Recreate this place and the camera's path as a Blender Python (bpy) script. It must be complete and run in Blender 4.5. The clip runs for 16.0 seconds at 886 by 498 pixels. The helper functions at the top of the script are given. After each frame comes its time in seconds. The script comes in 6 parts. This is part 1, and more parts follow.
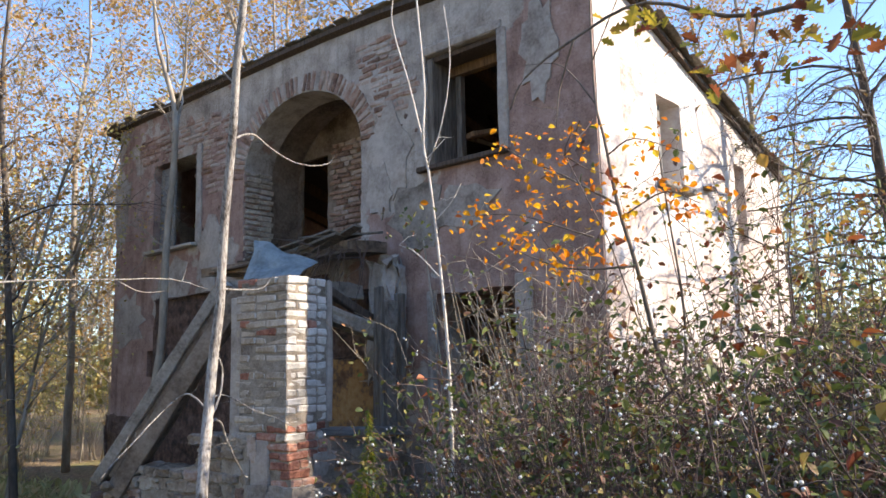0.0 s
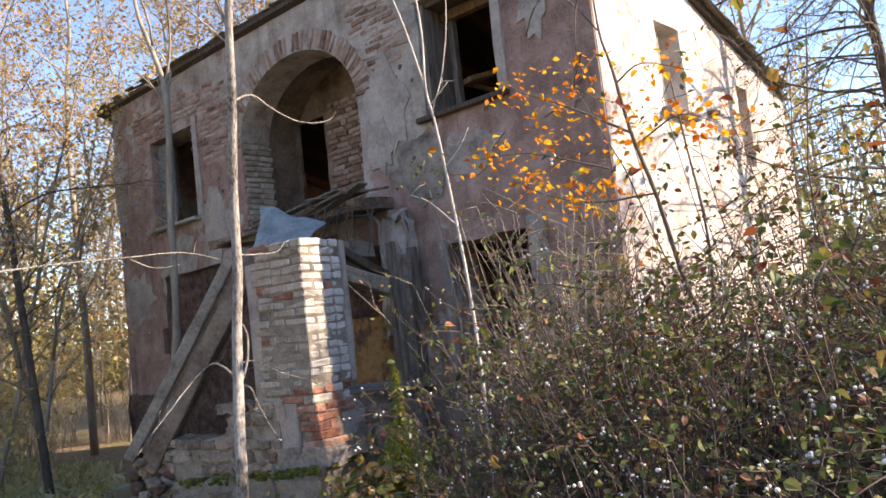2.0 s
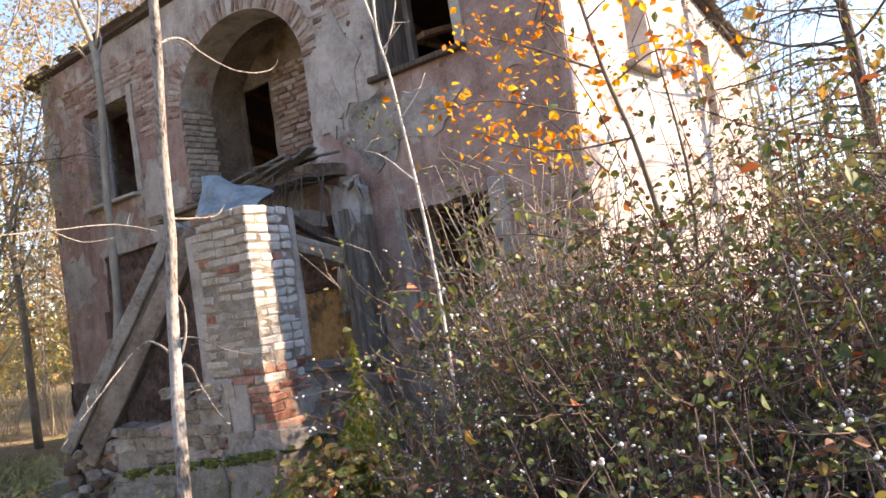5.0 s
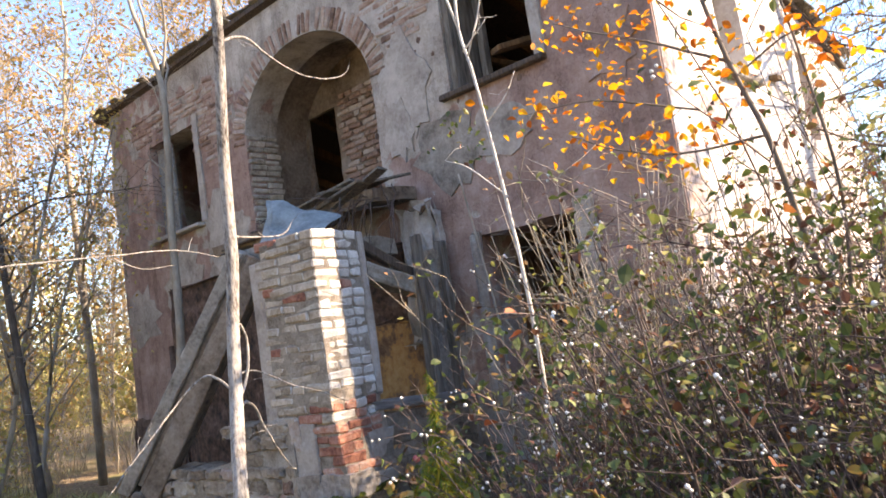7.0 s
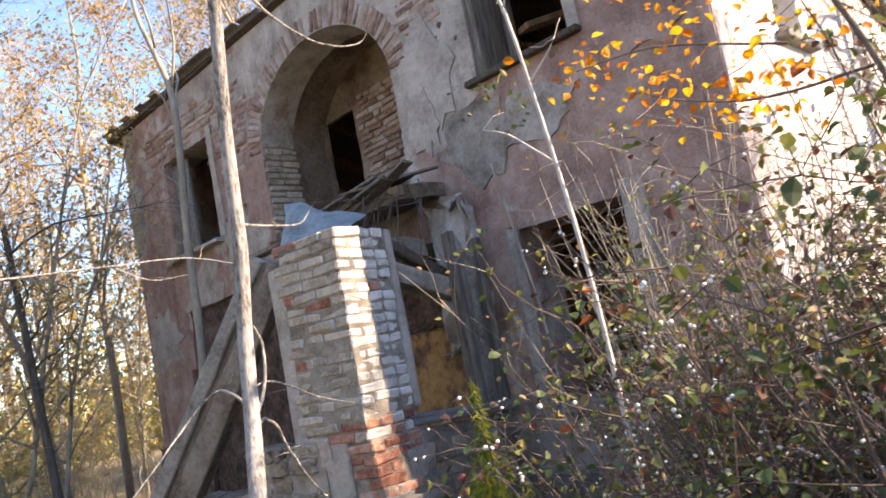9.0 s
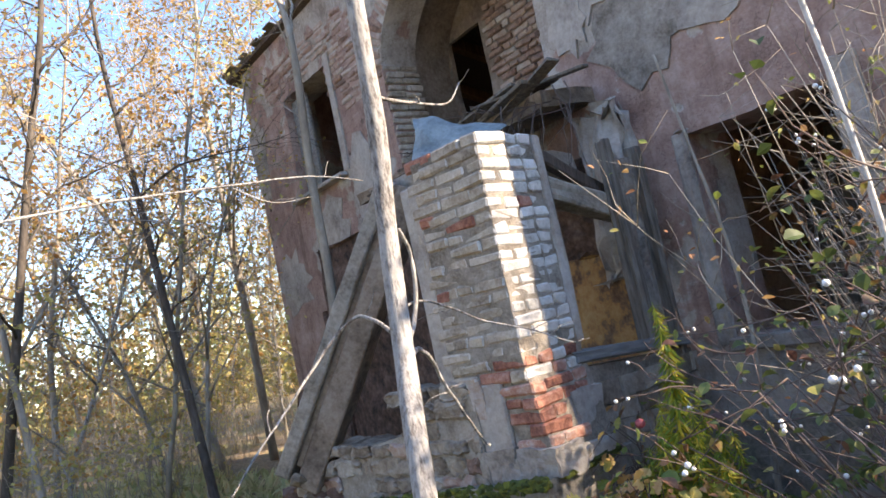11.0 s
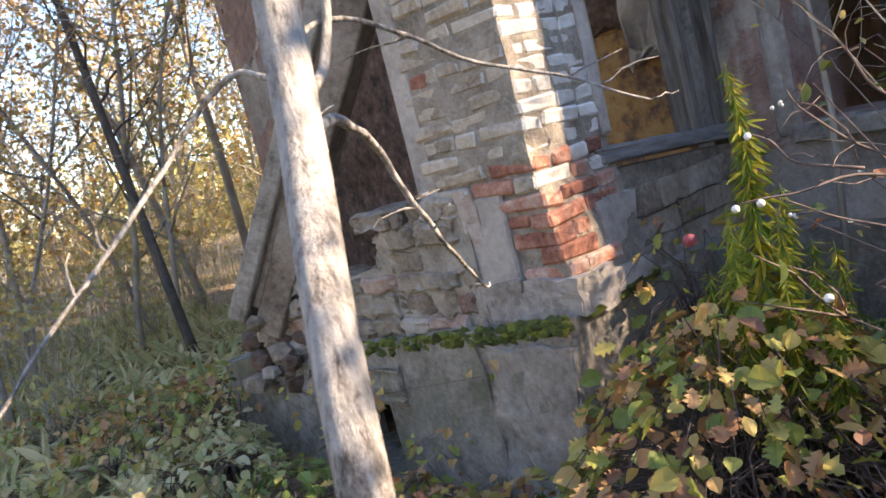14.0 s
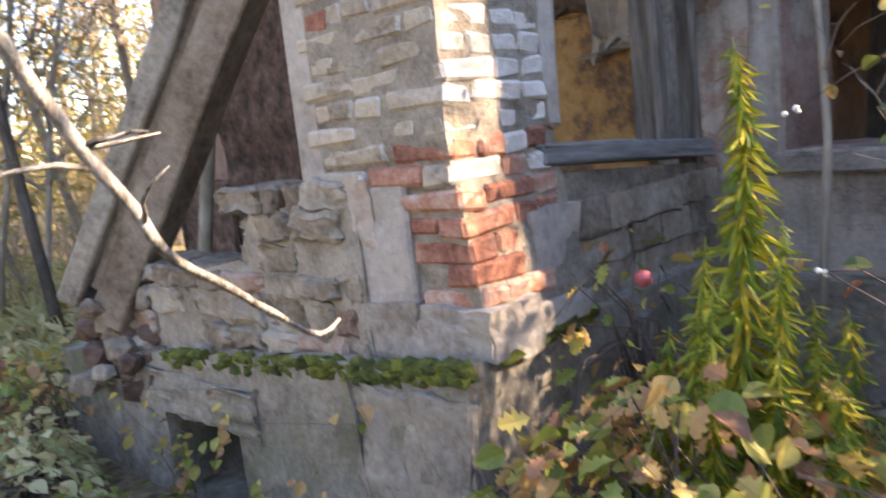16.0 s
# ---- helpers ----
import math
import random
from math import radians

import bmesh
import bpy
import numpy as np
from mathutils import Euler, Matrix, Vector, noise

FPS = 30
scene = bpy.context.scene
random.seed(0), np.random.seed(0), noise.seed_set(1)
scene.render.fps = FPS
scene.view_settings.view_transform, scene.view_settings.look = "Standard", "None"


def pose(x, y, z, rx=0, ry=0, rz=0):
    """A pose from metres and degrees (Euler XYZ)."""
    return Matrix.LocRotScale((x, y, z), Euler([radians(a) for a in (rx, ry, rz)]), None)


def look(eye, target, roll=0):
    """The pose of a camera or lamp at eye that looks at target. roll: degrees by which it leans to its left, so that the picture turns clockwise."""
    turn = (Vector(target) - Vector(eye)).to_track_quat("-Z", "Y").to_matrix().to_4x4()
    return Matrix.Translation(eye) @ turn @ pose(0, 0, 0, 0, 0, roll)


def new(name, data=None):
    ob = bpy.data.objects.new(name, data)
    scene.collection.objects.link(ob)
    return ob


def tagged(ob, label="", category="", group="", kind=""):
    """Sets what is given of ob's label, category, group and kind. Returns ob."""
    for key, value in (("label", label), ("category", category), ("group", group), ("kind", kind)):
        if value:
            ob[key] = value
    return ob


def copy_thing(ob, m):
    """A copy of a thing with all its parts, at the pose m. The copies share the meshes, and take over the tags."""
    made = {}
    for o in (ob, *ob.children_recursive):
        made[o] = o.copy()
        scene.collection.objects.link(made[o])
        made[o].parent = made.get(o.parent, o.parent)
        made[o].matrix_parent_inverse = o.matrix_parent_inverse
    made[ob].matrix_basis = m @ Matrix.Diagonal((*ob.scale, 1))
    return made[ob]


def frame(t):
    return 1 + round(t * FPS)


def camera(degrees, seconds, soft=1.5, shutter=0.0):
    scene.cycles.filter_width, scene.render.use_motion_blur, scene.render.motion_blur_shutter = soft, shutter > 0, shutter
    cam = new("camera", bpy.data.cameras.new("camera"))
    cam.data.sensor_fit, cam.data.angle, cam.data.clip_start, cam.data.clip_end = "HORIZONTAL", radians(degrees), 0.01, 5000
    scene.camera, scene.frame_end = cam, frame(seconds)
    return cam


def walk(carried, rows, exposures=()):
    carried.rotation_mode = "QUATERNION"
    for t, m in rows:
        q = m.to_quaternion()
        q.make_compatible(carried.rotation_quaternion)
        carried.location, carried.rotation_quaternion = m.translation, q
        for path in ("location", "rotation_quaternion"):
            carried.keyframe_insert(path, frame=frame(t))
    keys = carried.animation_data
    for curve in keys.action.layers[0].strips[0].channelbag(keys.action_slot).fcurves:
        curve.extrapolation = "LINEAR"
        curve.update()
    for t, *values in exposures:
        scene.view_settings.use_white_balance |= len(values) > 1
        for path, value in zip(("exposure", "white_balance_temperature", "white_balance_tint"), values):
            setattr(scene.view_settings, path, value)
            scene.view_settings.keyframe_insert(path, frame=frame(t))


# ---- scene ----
cam = camera(60.2, 16.0, 1.6, 0.25)
PATH = [
    (0, (-0.978, 0.272, 1.987), (-2.283, 1.759, 2.285), -1.3),
    (0.5, (-0.949, 0.258, 1.967), (-2.244, 1.757, 2.241), -3.2),
    (1, (-0.978, 0.271, 1.958), (-2.29, 1.762, 2.194), -5.2),
    (1.5, (-1.039, 0.269, 1.957), (-2.366, 1.751, 2.165), -6.5),
    (2, (-1.095, 0.262, 1.953), (-2.416, 1.752, 2.134), -6.5),
    (2.5, (-1.167, 0.298, 1.925), (-2.47, 1.81, 2.061), -5.7),
    (3, (-1.225, 0.427, 1.924), (-2.526, 1.945, 1.995), -6.7),
    (3.5, (-1.217, 0.546, 1.928), (-2.538, 2.046, 1.993), -9.4),
    (3.7, (-1.22, 0.553, 1.932), (-2.483, 2.102, 2.012), -10.1),
    (5.8, (-1.536, 0.556, 1.854), (-2.804, 2.099, 1.96), -6.8),
    (6, (-1.562, 0.618, 1.869), (-2.846, 2.15, 1.909), -6.8),
    (6.5, (-1.658, 0.832, 1.852), (-3.015, 2.298, 1.943), -9.1),
    (7, (-1.859, 0.856, 1.863), (-3.202, 2.321, 2.089), -8.4),
    (7.5, (-2.02, 0.913, 1.854), (-3.343, 2.38, 2.167), -7.3),
    (8, (-2.062, 1.088, 1.85), (-3.392, 2.534, 2.225), -9.4),
    (8.5, (-2.094, 1.164, 1.819), (-3.436, 2.597, 2.197), -11.8),
    (9, (-2.317, 1.198, 1.797), (-3.696, 2.62, 2.076), -11.1),
    (9.5, (-2.489, 1.253, 1.789), (-3.961, 2.589, 2.01), -9.6),
    (9.7, (-2.592, 1.31, 1.782), (-4.1, 2.611, 1.971), -9.5),
    (11.8, (-3.244, 1.687, 1.74), (-4.892, 2.802, 1.939), -12.6),
    (12, (-3.298, 1.742, 1.766), (-4.96, 2.841, 1.938), -12.6),
    (12.5, (-3.423, 1.841, 1.754), (-5.006, 3.061, 1.814), -13.7),
    (13, (-3.711, 1.887, 1.692), (-5.22, 3.2, 1.688), -8.4),
    (13.5, (-3.858, 1.989, 1.634), (-5.46, 3.178, 1.495), -11.2),
    (14, (-3.959, 2.227, 1.63), (-5.607, 3.332, 1.378), -14.5),
    (14.5, (-4.126, 2.352, 1.595), (-5.628, 3.63, 1.262), -8.2),
    (15, (-4.332, 2.448, 1.572), (-5.587, 3.957, 1.187), -1.4),
    (15.5, (-4.419, 2.579, 1.524), (-5.707, 4.043, 1.079), -3.7),
    (16, (-4.505, 2.805, 1.535), (-6.049, 4.041, 1.239), -6.6),
]
walk(cam, [(t, look(eye, target, roll)) for t, eye, target, roll in PATH], [(0.0, 1.5, 7350, 14), (2.5, 1.68, 8550, 20), (3.5, 1.9, 8850, 21), (6.5, 2.06, 8550, 20), (7.6, 2.18, 8500, 19), (9.5, 2.02, 8150, 18), (12.0, 2.14, 7450, 14), (13.0, 2.12, 8200, 18), (14.5, 2.38, 8550, 18), (15.5, 2.54, 9050, 21), (16.0, 2.77, 8950, 20)])

# ---- light ----
world = bpy.data.worlds.new("sky")
scene.world = world
world.use_nodes = True
wt = world.node_tree
sky = wt.nodes.new("ShaderNodeTexSky")
sky.sky_type = "NISHITA"
sky.sun_disc = False
SUN_EL, SUN_X, SUN_Y = 30.0, 0.776, 0.63
sky.sun_elevation = radians(SUN_EL)
sky.sun_rotation = math.atan2(SUN_X, SUN_Y)
sky.altitude = 300
sky.dust_density = 0.1
sky.ozone_density = 6.0
wt.nodes["Background"].inputs["Strength"].default_value = 0.15
wt.links.new(sky.outputs["Color"], wt.nodes["Background"].inputs["Color"])
sun = new("sun", bpy.data.lights.new("sun", "SUN"))
sun.data.energy, sun.data.angle, sun.data.color = 3.9, radians(0.6), (1.0, 0.91, 0.79)
ce = math.cos(radians(SUN_EL))
sun.matrix_world = look((SUN_X * ce * 30, SUN_Y * ce * 30, math.sin(radians(SUN_EL)) * 30), (0, 0, 0))


# ---- materials ----
def ramp_node(nt, stops):
    r = nt.nodes.new("ShaderNodeValToRGB")
    el = r.color_ramp.elements
    while len(el) < len(stops):
        el.new(0.5)
    for e, (p, c) in zip(el, stops):
        e.position, e.color = p, (*c, 1)
    return r


def base_mat(name, rough=0.9, metal=0.0):
    m = bpy.data.materials.new(name)
    m.use_nodes = True
    b = m.node_tree.nodes["Principled BSDF"]
    b.inputs["Roughness"].default_value, b.inputs["Metallic"].default_value = rough, metal
    return m, m.node_tree, b


def noise_tex(nt, scale, detail=6.0, rough=0.6, co=None):
    n = nt.nodes.new("ShaderNodeTexNoise")
    n.inputs["Scale"].default_value, n.inputs["Detail"].default_value, n.inputs["Roughness"].default_value = scale, detail, rough
    if co:
        nt.links.new(co, n.inputs["Vector"])
    return n


def mix_col(nt, fac, a, b, kind="MIX"):
    n = nt.nodes.new("ShaderNodeMix")
    n.data_type, n.blend_type = "RGBA", kind
    for k, v in ((0, fac), (6, a), (7, b)):
        if hasattr(v, "is_output"):
            nt.links.new(v, n.inputs[k])
        else:
            n.inputs[k].default_value = v if k == 0 else (*v, 1)
    return n.outputs[2]


def math_node(nt, op, a, b=0.0, clamp=False):
    n = nt.nodes.new("ShaderNodeMath")
    n.operation, n.use_clamp = op, clamp
    for k, v in ((0, a), (1, b)):
        if hasattr(v, "is_output"):
            nt.links.new(v, n.inputs[k])
        else:
            n.inputs[k].default_value = v
    return n.outputs[0]


def bump(nt, b, height, strength, dist=0.02):
    n = nt.nodes.new("ShaderNodeBump")
    n.inputs["Strength"].default_value, n.inputs["Distance"].default_value = strength, dist
    nt.links.new(height, n.inputs["Height"])
    nt.links.new(n.outputs["Normal"], b.inputs["Normal"])


def piece_coords(nt):
    """Object coordinates shifted by a random amount for each object, so that pieces on one mesh differ."""
    tc, oi = nt.nodes.new("ShaderNodeTexCoord"), nt.nodes.new("ShaderNodeObjectInfo")
    sc = math_node(nt, "MULTIPLY", oi.outputs["Random"], 37.0)
    add = nt.nodes.new("ShaderNodeVectorMath")
    add.operation = "ADD"
    nt.links.new(tc.outputs["Object"], add.inputs[0])
    nt.links.new(sc, add.inputs[1])
    return add.outputs[0], oi.outputs["Random"]


def rough_stone(name, stops, fine=35.0, coarse=4.0, strength=0.6, rough=0.92, vary=0.5, dist=0.02):
    """Masonry, mortar, concrete: coarse stains, fine grain, relief, a tone of its own for each object."""
    m, nt, b = base_mat(name, rough)
    co, rnd = piece_coords(nt)
    n1, n2 = noise_tex(nt, coarse, 5, 0.65, co), noise_tex(nt, fine, 8, 0.7, co)
    mixed = math_node(nt, "ADD", math_node(nt, "MULTIPLY", n1.outputs["Fac"], 0.6), math_node(nt, "MULTIPLY", n2.outputs["Fac"], 0.4))
    mixed = math_node(nt, "ADD", math_node(nt, "MULTIPLY", math_node(nt, "SUBTRACT", mixed, 0.5), 1.25), 0.5)
    shifted = math_node(nt, "ADD", mixed, math_node(nt, "MULTIPLY", math_node(nt, "SUBTRACT", rnd, 0.5), vary * 0.5))
    r = ramp_node(nt, stops)
    nt.links.new(shifted, r.inputs["Fac"])
    nt.links.new(r.outputs["Color"], b.inputs["Base Color"])
    bump(nt, b, mixed, strength, dist)
    return m


MORTAR = rough_stone("lime_mortar", [(0.3, (0.13, 0.105, 0.08)), (0.48, (0.28, 0.24, 0.195)), (0.68, (0.44, 0.395, 0.34))], 60, 7, 0.9)
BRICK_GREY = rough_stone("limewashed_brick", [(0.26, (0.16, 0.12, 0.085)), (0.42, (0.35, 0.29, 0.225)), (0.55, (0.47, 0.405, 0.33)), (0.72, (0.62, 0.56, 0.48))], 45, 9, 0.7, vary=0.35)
# the pillar's limewashed brick again, paler so the sun is in its colour
BRICK_SUNLIT = rough_stone("sunlit_limewashed_brick", [(0.28, (0.30, 0.28, 0.25)), (0.45, (0.56, 0.54, 0.50)), (0.65, (0.74, 0.72, 0.69))], 45, 9, 0.7, vary=0.25)
BRICK_RED = rough_stone("red_brick", [(0.28, (0.13, 0.05, 0.038)), (0.44, (0.34, 0.14, 0.095)), (0.56, (0.45, 0.23, 0.165)), (0.70, (0.54, 0.41, 0.35))], 45, 8, 0.6, vary=0.5)
BRICK_OLD = rough_stone("weathered_brick", [(0.28, (0.16, 0.10, 0.075)), (0.45, (0.35, 0.225, 0.175)), (0.6, (0.43, 0.335, 0.28)), (0.75, (0.52, 0.46, 0.41))], 45, 8, 0.9, vary=0.7)
STONE = rough_stone("field_stone", [(0.26, (0.10, 0.075, 0.055)), (0.43, (0.24, 0.19, 0.145)), (0.56, (0.35, 0.295, 0.235)), (0.74, (0.50, 0.445, 0.375))], 30, 8, 1.0, vary=0.5, dist=0.03)
CONCRETE = rough_stone("old_concrete", [(0.32, (0.12, 0.10, 0.08)), (0.45, (0.24, 0.21, 0.18)), (0.58, (0.34, 0.305, 0.265)), (0.74, (0.46, 0.43, 0.385))], 28, 5, 0.8, vary=0.2)
RENDER_GREY = rough_stone("grey_render", [(0.32, (0.20, 0.17, 0.145)), (0.45, (0.34, 0.30, 0.265)), (0.6, (0.46, 0.42, 0.375)), (0.75, (0.55, 0.51, 0.46))], 25, 3, 0.7, vary=0.1)
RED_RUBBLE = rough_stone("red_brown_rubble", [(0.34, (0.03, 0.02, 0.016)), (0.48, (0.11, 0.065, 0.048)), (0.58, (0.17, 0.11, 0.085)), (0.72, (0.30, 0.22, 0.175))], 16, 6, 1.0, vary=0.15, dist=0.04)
TILE = rough_stone("mossy_roof_tile", [(0.3, (0.07, 0.065, 0.05)), (0.5, (0.17, 0.15, 0.12)), (0.7, (0.28, 0.25, 0.20))], 30, 5, 0.6)
OCHRE = rough_stone("ochre_plaster", [(0.36, (0.10, 0.045, 0.025)), (0.46, (0.20, 0.12, 0.07)), (0.52, (0.38, 0.20, 0.07)), (0.66, (0.46, 0.30, 0.14))], 18, 2.6, 0.9, vary=0.04)
# brown concrete; on the beam's web its darkness stands for shade
WEB = rough_stone("dark_brown_concrete", [(0.32, (0.07, 0.05, 0.035)), (0.44, (0.17, 0.125, 0.09)), (0.56, (0.27, 0.21, 0.16)), (0.72, (0.38, 0.32, 0.26))], 24, 3.5, 1.0, vary=0.1)
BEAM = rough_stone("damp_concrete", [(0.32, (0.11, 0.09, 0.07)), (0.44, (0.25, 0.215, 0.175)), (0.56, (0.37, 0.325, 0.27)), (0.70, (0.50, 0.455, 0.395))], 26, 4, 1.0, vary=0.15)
MOSS = rough_stone("moss", [(0.3, (0.02, 0.03, 0.006)), (0.5, (0.08, 0.10, 0.015)), (0.72, (0.22, 0.23, 0.03))], 90, 9, 1.0)
SHEET = rough_stone("faded_blue_sheet", [(0.3, (0.13, 0.16, 0.17)), (0.5, (0.24, 0.29, 0.30)), (0.75, (0.36, 0.42, 0.43))], 25, 5, 0.3, rough=0.6)


def facade_mat():
    """Crumbling render: dull pink paint, worn to grey in the middle, with pale patches, streaks and fine cracks."""
    m, nt, b = base_mat("facade_render", 0.93)
    tc = nt.nodes.new("ShaderNodeTexCoord")
    co = tc.outputs["Object"]
    sep = nt.nodes.new("ShaderNodeSeparateXYZ")
    nt.links.new(co, sep.inputs[0])
    big, mid, fine = noise_tex(nt, 0.75, 4, 0.55, co), noise_tex(nt, 3.2, 6, 0.65, co), noise_tex(nt, 38, 8, 0.7, co)
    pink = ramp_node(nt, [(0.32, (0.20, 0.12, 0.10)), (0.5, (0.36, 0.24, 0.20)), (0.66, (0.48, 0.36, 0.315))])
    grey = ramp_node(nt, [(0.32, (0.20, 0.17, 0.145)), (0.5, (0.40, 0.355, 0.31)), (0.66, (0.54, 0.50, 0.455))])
    grain = math_node(nt, "ADD", math_node(nt, "MULTIPLY", mid.outputs["Fac"], 0.65), math_node(nt, "MULTIPLY", fine.outputs["Fac"], 0.35))
    grain = math_node(nt, "ADD", math_node(nt, "MULTIPLY", math_node(nt, "SUBTRACT", grain, 0.5), 1.25), 0.5)
    for r in (pink, grey):
        nt.links.new(grain, r.inputs["Fac"])
    # worn area: centred about the arch and higher up
    dx = math_node(nt, "ABSOLUTE", math_node(nt, "ADD", sep.outputs["X"], 8.3))
    worn = math_node(nt, "SUBTRACT", 1.15, math_node(nt, "MULTIPLY", dx, 0.28))
    worn = math_node(nt, "ADD", worn, math_node(nt, "MULTIPLY", math_node(nt, "SUBTRACT", sep.outputs["Z"], 3.6), 0.16))
    worn = math_node(nt, "ADD", worn, math_node(nt, "MULTIPLY", math_node(nt, "SUBTRACT", big.outputs["Fac"], 0.5), 6.0))
    worn = math_node(nt, "ADD", worn, math_node(nt, "MULTIPLY", math_node(nt, "SUBTRACT", mid.outputs["Fac"], 0.5), 1.2))
    damp = math_node(nt, "MULTIPLY", math_node(nt, "SUBTRACT", 1.5, sep.outputs["Z"]), 2.0, True)
    worn = math_node(nt, "ADD", worn, damp)
    sharp = ramp_node(nt, [(0.46, (0, 0, 0)), (0.54, (1, 1, 1))])
    nt.links.new(worn, sharp.inputs["Fac"])
    col = mix_col(nt, sharp.outputs["Color"], pink.outputs["Color"], grey.outputs["Color"])
    # rain streaks: noise drawn out downwards
    mp = nt.nodes.new("ShaderNodeMapping")
    mp.inputs["Scale"].default_value = (6.0, 6.0, 0.45)
    nt.links.new(co, mp.inputs["Vector"])
    st = noise_tex(nt, 1.0, 5, 0.6, mp.outputs["Vector"])
    streak = ramp_node(nt, [(0.52, (1, 1, 1)), (0.72, (0.62, 0.60, 0.58))])
    nt.links.new(st.outputs["Fac"], streak.inputs["Fac"])
    col = mix_col(nt, 1.0, col, streak.outputs["Color"], "MULTIPLY")
    vor = nt.nodes.new("ShaderNodeTexVoronoi")
    vor.feature = "DISTANCE_TO_EDGE"
    vor.inputs["Scale"].default_value = 1.7
    wob = nt.nodes.new("ShaderNodeVectorMath")
    wob.operation = "ADD"
    nt.links.new(co, wob.inputs[0])
    nt.links.new(mid.outputs["Color"], wob.inputs[1])
    nt.links.new(wob.outputs[0], vor.inputs["Vector"])
    crack = ramp_node(nt, [(0.0, (0.45, 0.43, 0.42)), (0.012, (1, 1, 1))])
    nt.links.new(vor.outputs["Distance"], crack.inputs["Fac"])
    col = mix_col(nt, 0.8, col, crack.outputs["Color"], "MULTIPLY")
    nt.links.new(col, b.inputs["Base Color"])
    h = math_node(nt, "ADD", math_node(nt, "MULTIPLY", sharp.outputs["Color"], -0.35), grain)
    bump(nt, b, h, 0.7, 0.02)
    return m


def plinth_mat():
    """Damp grey render with green algae and pale scars."""
    m, nt, b = base_mat("plinth_render", 0.9)
    tc = nt.nodes.new("ShaderNodeTexCoord")
    co = tc.outputs["Object"]
    a, c, d = noise_tex(nt, 2.2, 5, 0.6, co), noise_tex(nt, 9, 6, 0.65, co), noise_tex(nt, 45, 8, 0.7, co)
    g = math_node(nt, "ADD", math_node(nt, "MULTIPLY", c.outputs["Fac"], 0.6), math_node(nt, "MULTIPLY", d.outputs["Fac"], 0.4))
    g = math_node(nt, "ADD", math_node(nt, "MULTIPLY", math_node(nt, "SUBTRACT", g, 0.5), 1.25), 0.5)
    r = ramp_node(nt, [(0.32, (0.12, 0.105, 0.085)), (0.48, (0.24, 0.215, 0.18)), (0.68, (0.40, 0.365, 0.315))])
    nt.links.new(g, r.inputs["Fac"])
    al = ramp_node(nt, [(0.5, (0, 0, 0)), (0.66, (0.7, 0.7, 0.7))])
    nt.links.new(a.outputs["Fac"], al.inputs["Fac"])
    col = mix_col(nt, al.outputs["Color"], r.outputs["Color"], (0.09, 0.10, 0.05))
    nt.links.new(col, b.inputs["Base Color"])
    bump(nt, b, g, 0.7, 0.025)
    return m


def wood_mat(name, dark, light, grain=(3, 3, 40), rough=0.85):
    m, nt, b = base_mat(name, rough)
    co, rnd = piece_coords(nt)
    mp = nt.nodes.new("ShaderNodeMapping")
    mp.inputs["Scale"].default_value = grain
    nt.links.new(co, mp.inputs["Vector"])
    n = noise_tex(nt, 1.0, 6, 0.65, mp.outputs["Vector"])
    r = ramp_node(nt, [(0.3, dark), (0.7, light)])
    nt.links.new(n.outputs["Fac"], r.inputs["Fac"])
    nt.links.new(r.outputs["Color"], b.inputs["Base Color"])
    bump(nt, b, n.outputs["Fac"], 0.5, 0.01)
    return m


def bark_mat(name, stops, scale=(14, 14, 3), strength=0.8, dist=0.01):
    m, nt, b = base_mat(name, 0.88)
    co, rnd = piece_coords(nt)
    mp = nt.nodes.new("ShaderNodeMapping")
    mp.inputs["Scale"].default_value = scale
    nt.links.new(co, mp.inputs["Vector"])
    n = noise_tex(nt, 1.0, 7, 0.7, mp.outputs["Vector"])
    n2 = noise_tex(nt, 2.5, 4, 0.6, co)
    f = math_node(nt, "ADD", math_node(nt, "MULTIPLY", n.outputs["Fac"], 0.65), math_node(nt, "MULTIPLY", n2.outputs["Fac"], 0.35))
    r = ramp_node(nt, stops)
    nt.links.new(f, r.inputs["Fac"])
    nt.links.new(r.outputs["Color"], b.inputs["Base Color"])
    bump(nt, b, f, strength, dist)
    return m


def leaf_mat(name, stops, trans=0.35, rough=0.6):
    """Leaves: a hue for each leaf, light passing through."""
    m, nt, b = base_mat(name, rough)
    ge = nt.nodes.new("ShaderNodeNewGeometry")
    tc = nt.nodes.new("ShaderNodeTexCoord")
    n = noise_tex(nt, 55, 3, 0.6, tc.outputs["Object"])
    f = math_node(nt, "ADD", ge.outputs["Random Per Island"], math_node(nt, "MULTIPLY", math_node(nt, "SUBTRACT", n.outputs["Fac"], 0.5), 0.3))
    r = ramp_node(nt, stops)
    r.color_ramp.interpolation = "LINEAR"
    nt.links.new(f, r.inputs["Fac"])
    nt.links.new(r.outputs["Color"], b.inputs["Base Color"])
    tr = nt.nodes.new("ShaderNodeBsdfTranslucent")
    nt.links.new(r.outputs["Color"], tr.inputs["Color"])
    mx = nt.nodes.new("ShaderNodeMixShader")
    mx.inputs[0].default_value = trans
    nt.links.new(b.outputs[0], mx.inputs[1])
    nt.links.new(tr.outputs[0], mx.inputs[2])
    nt.links.new(mx.outputs[0], nt.nodes["Material Output"].inputs["Surface"])
    return m


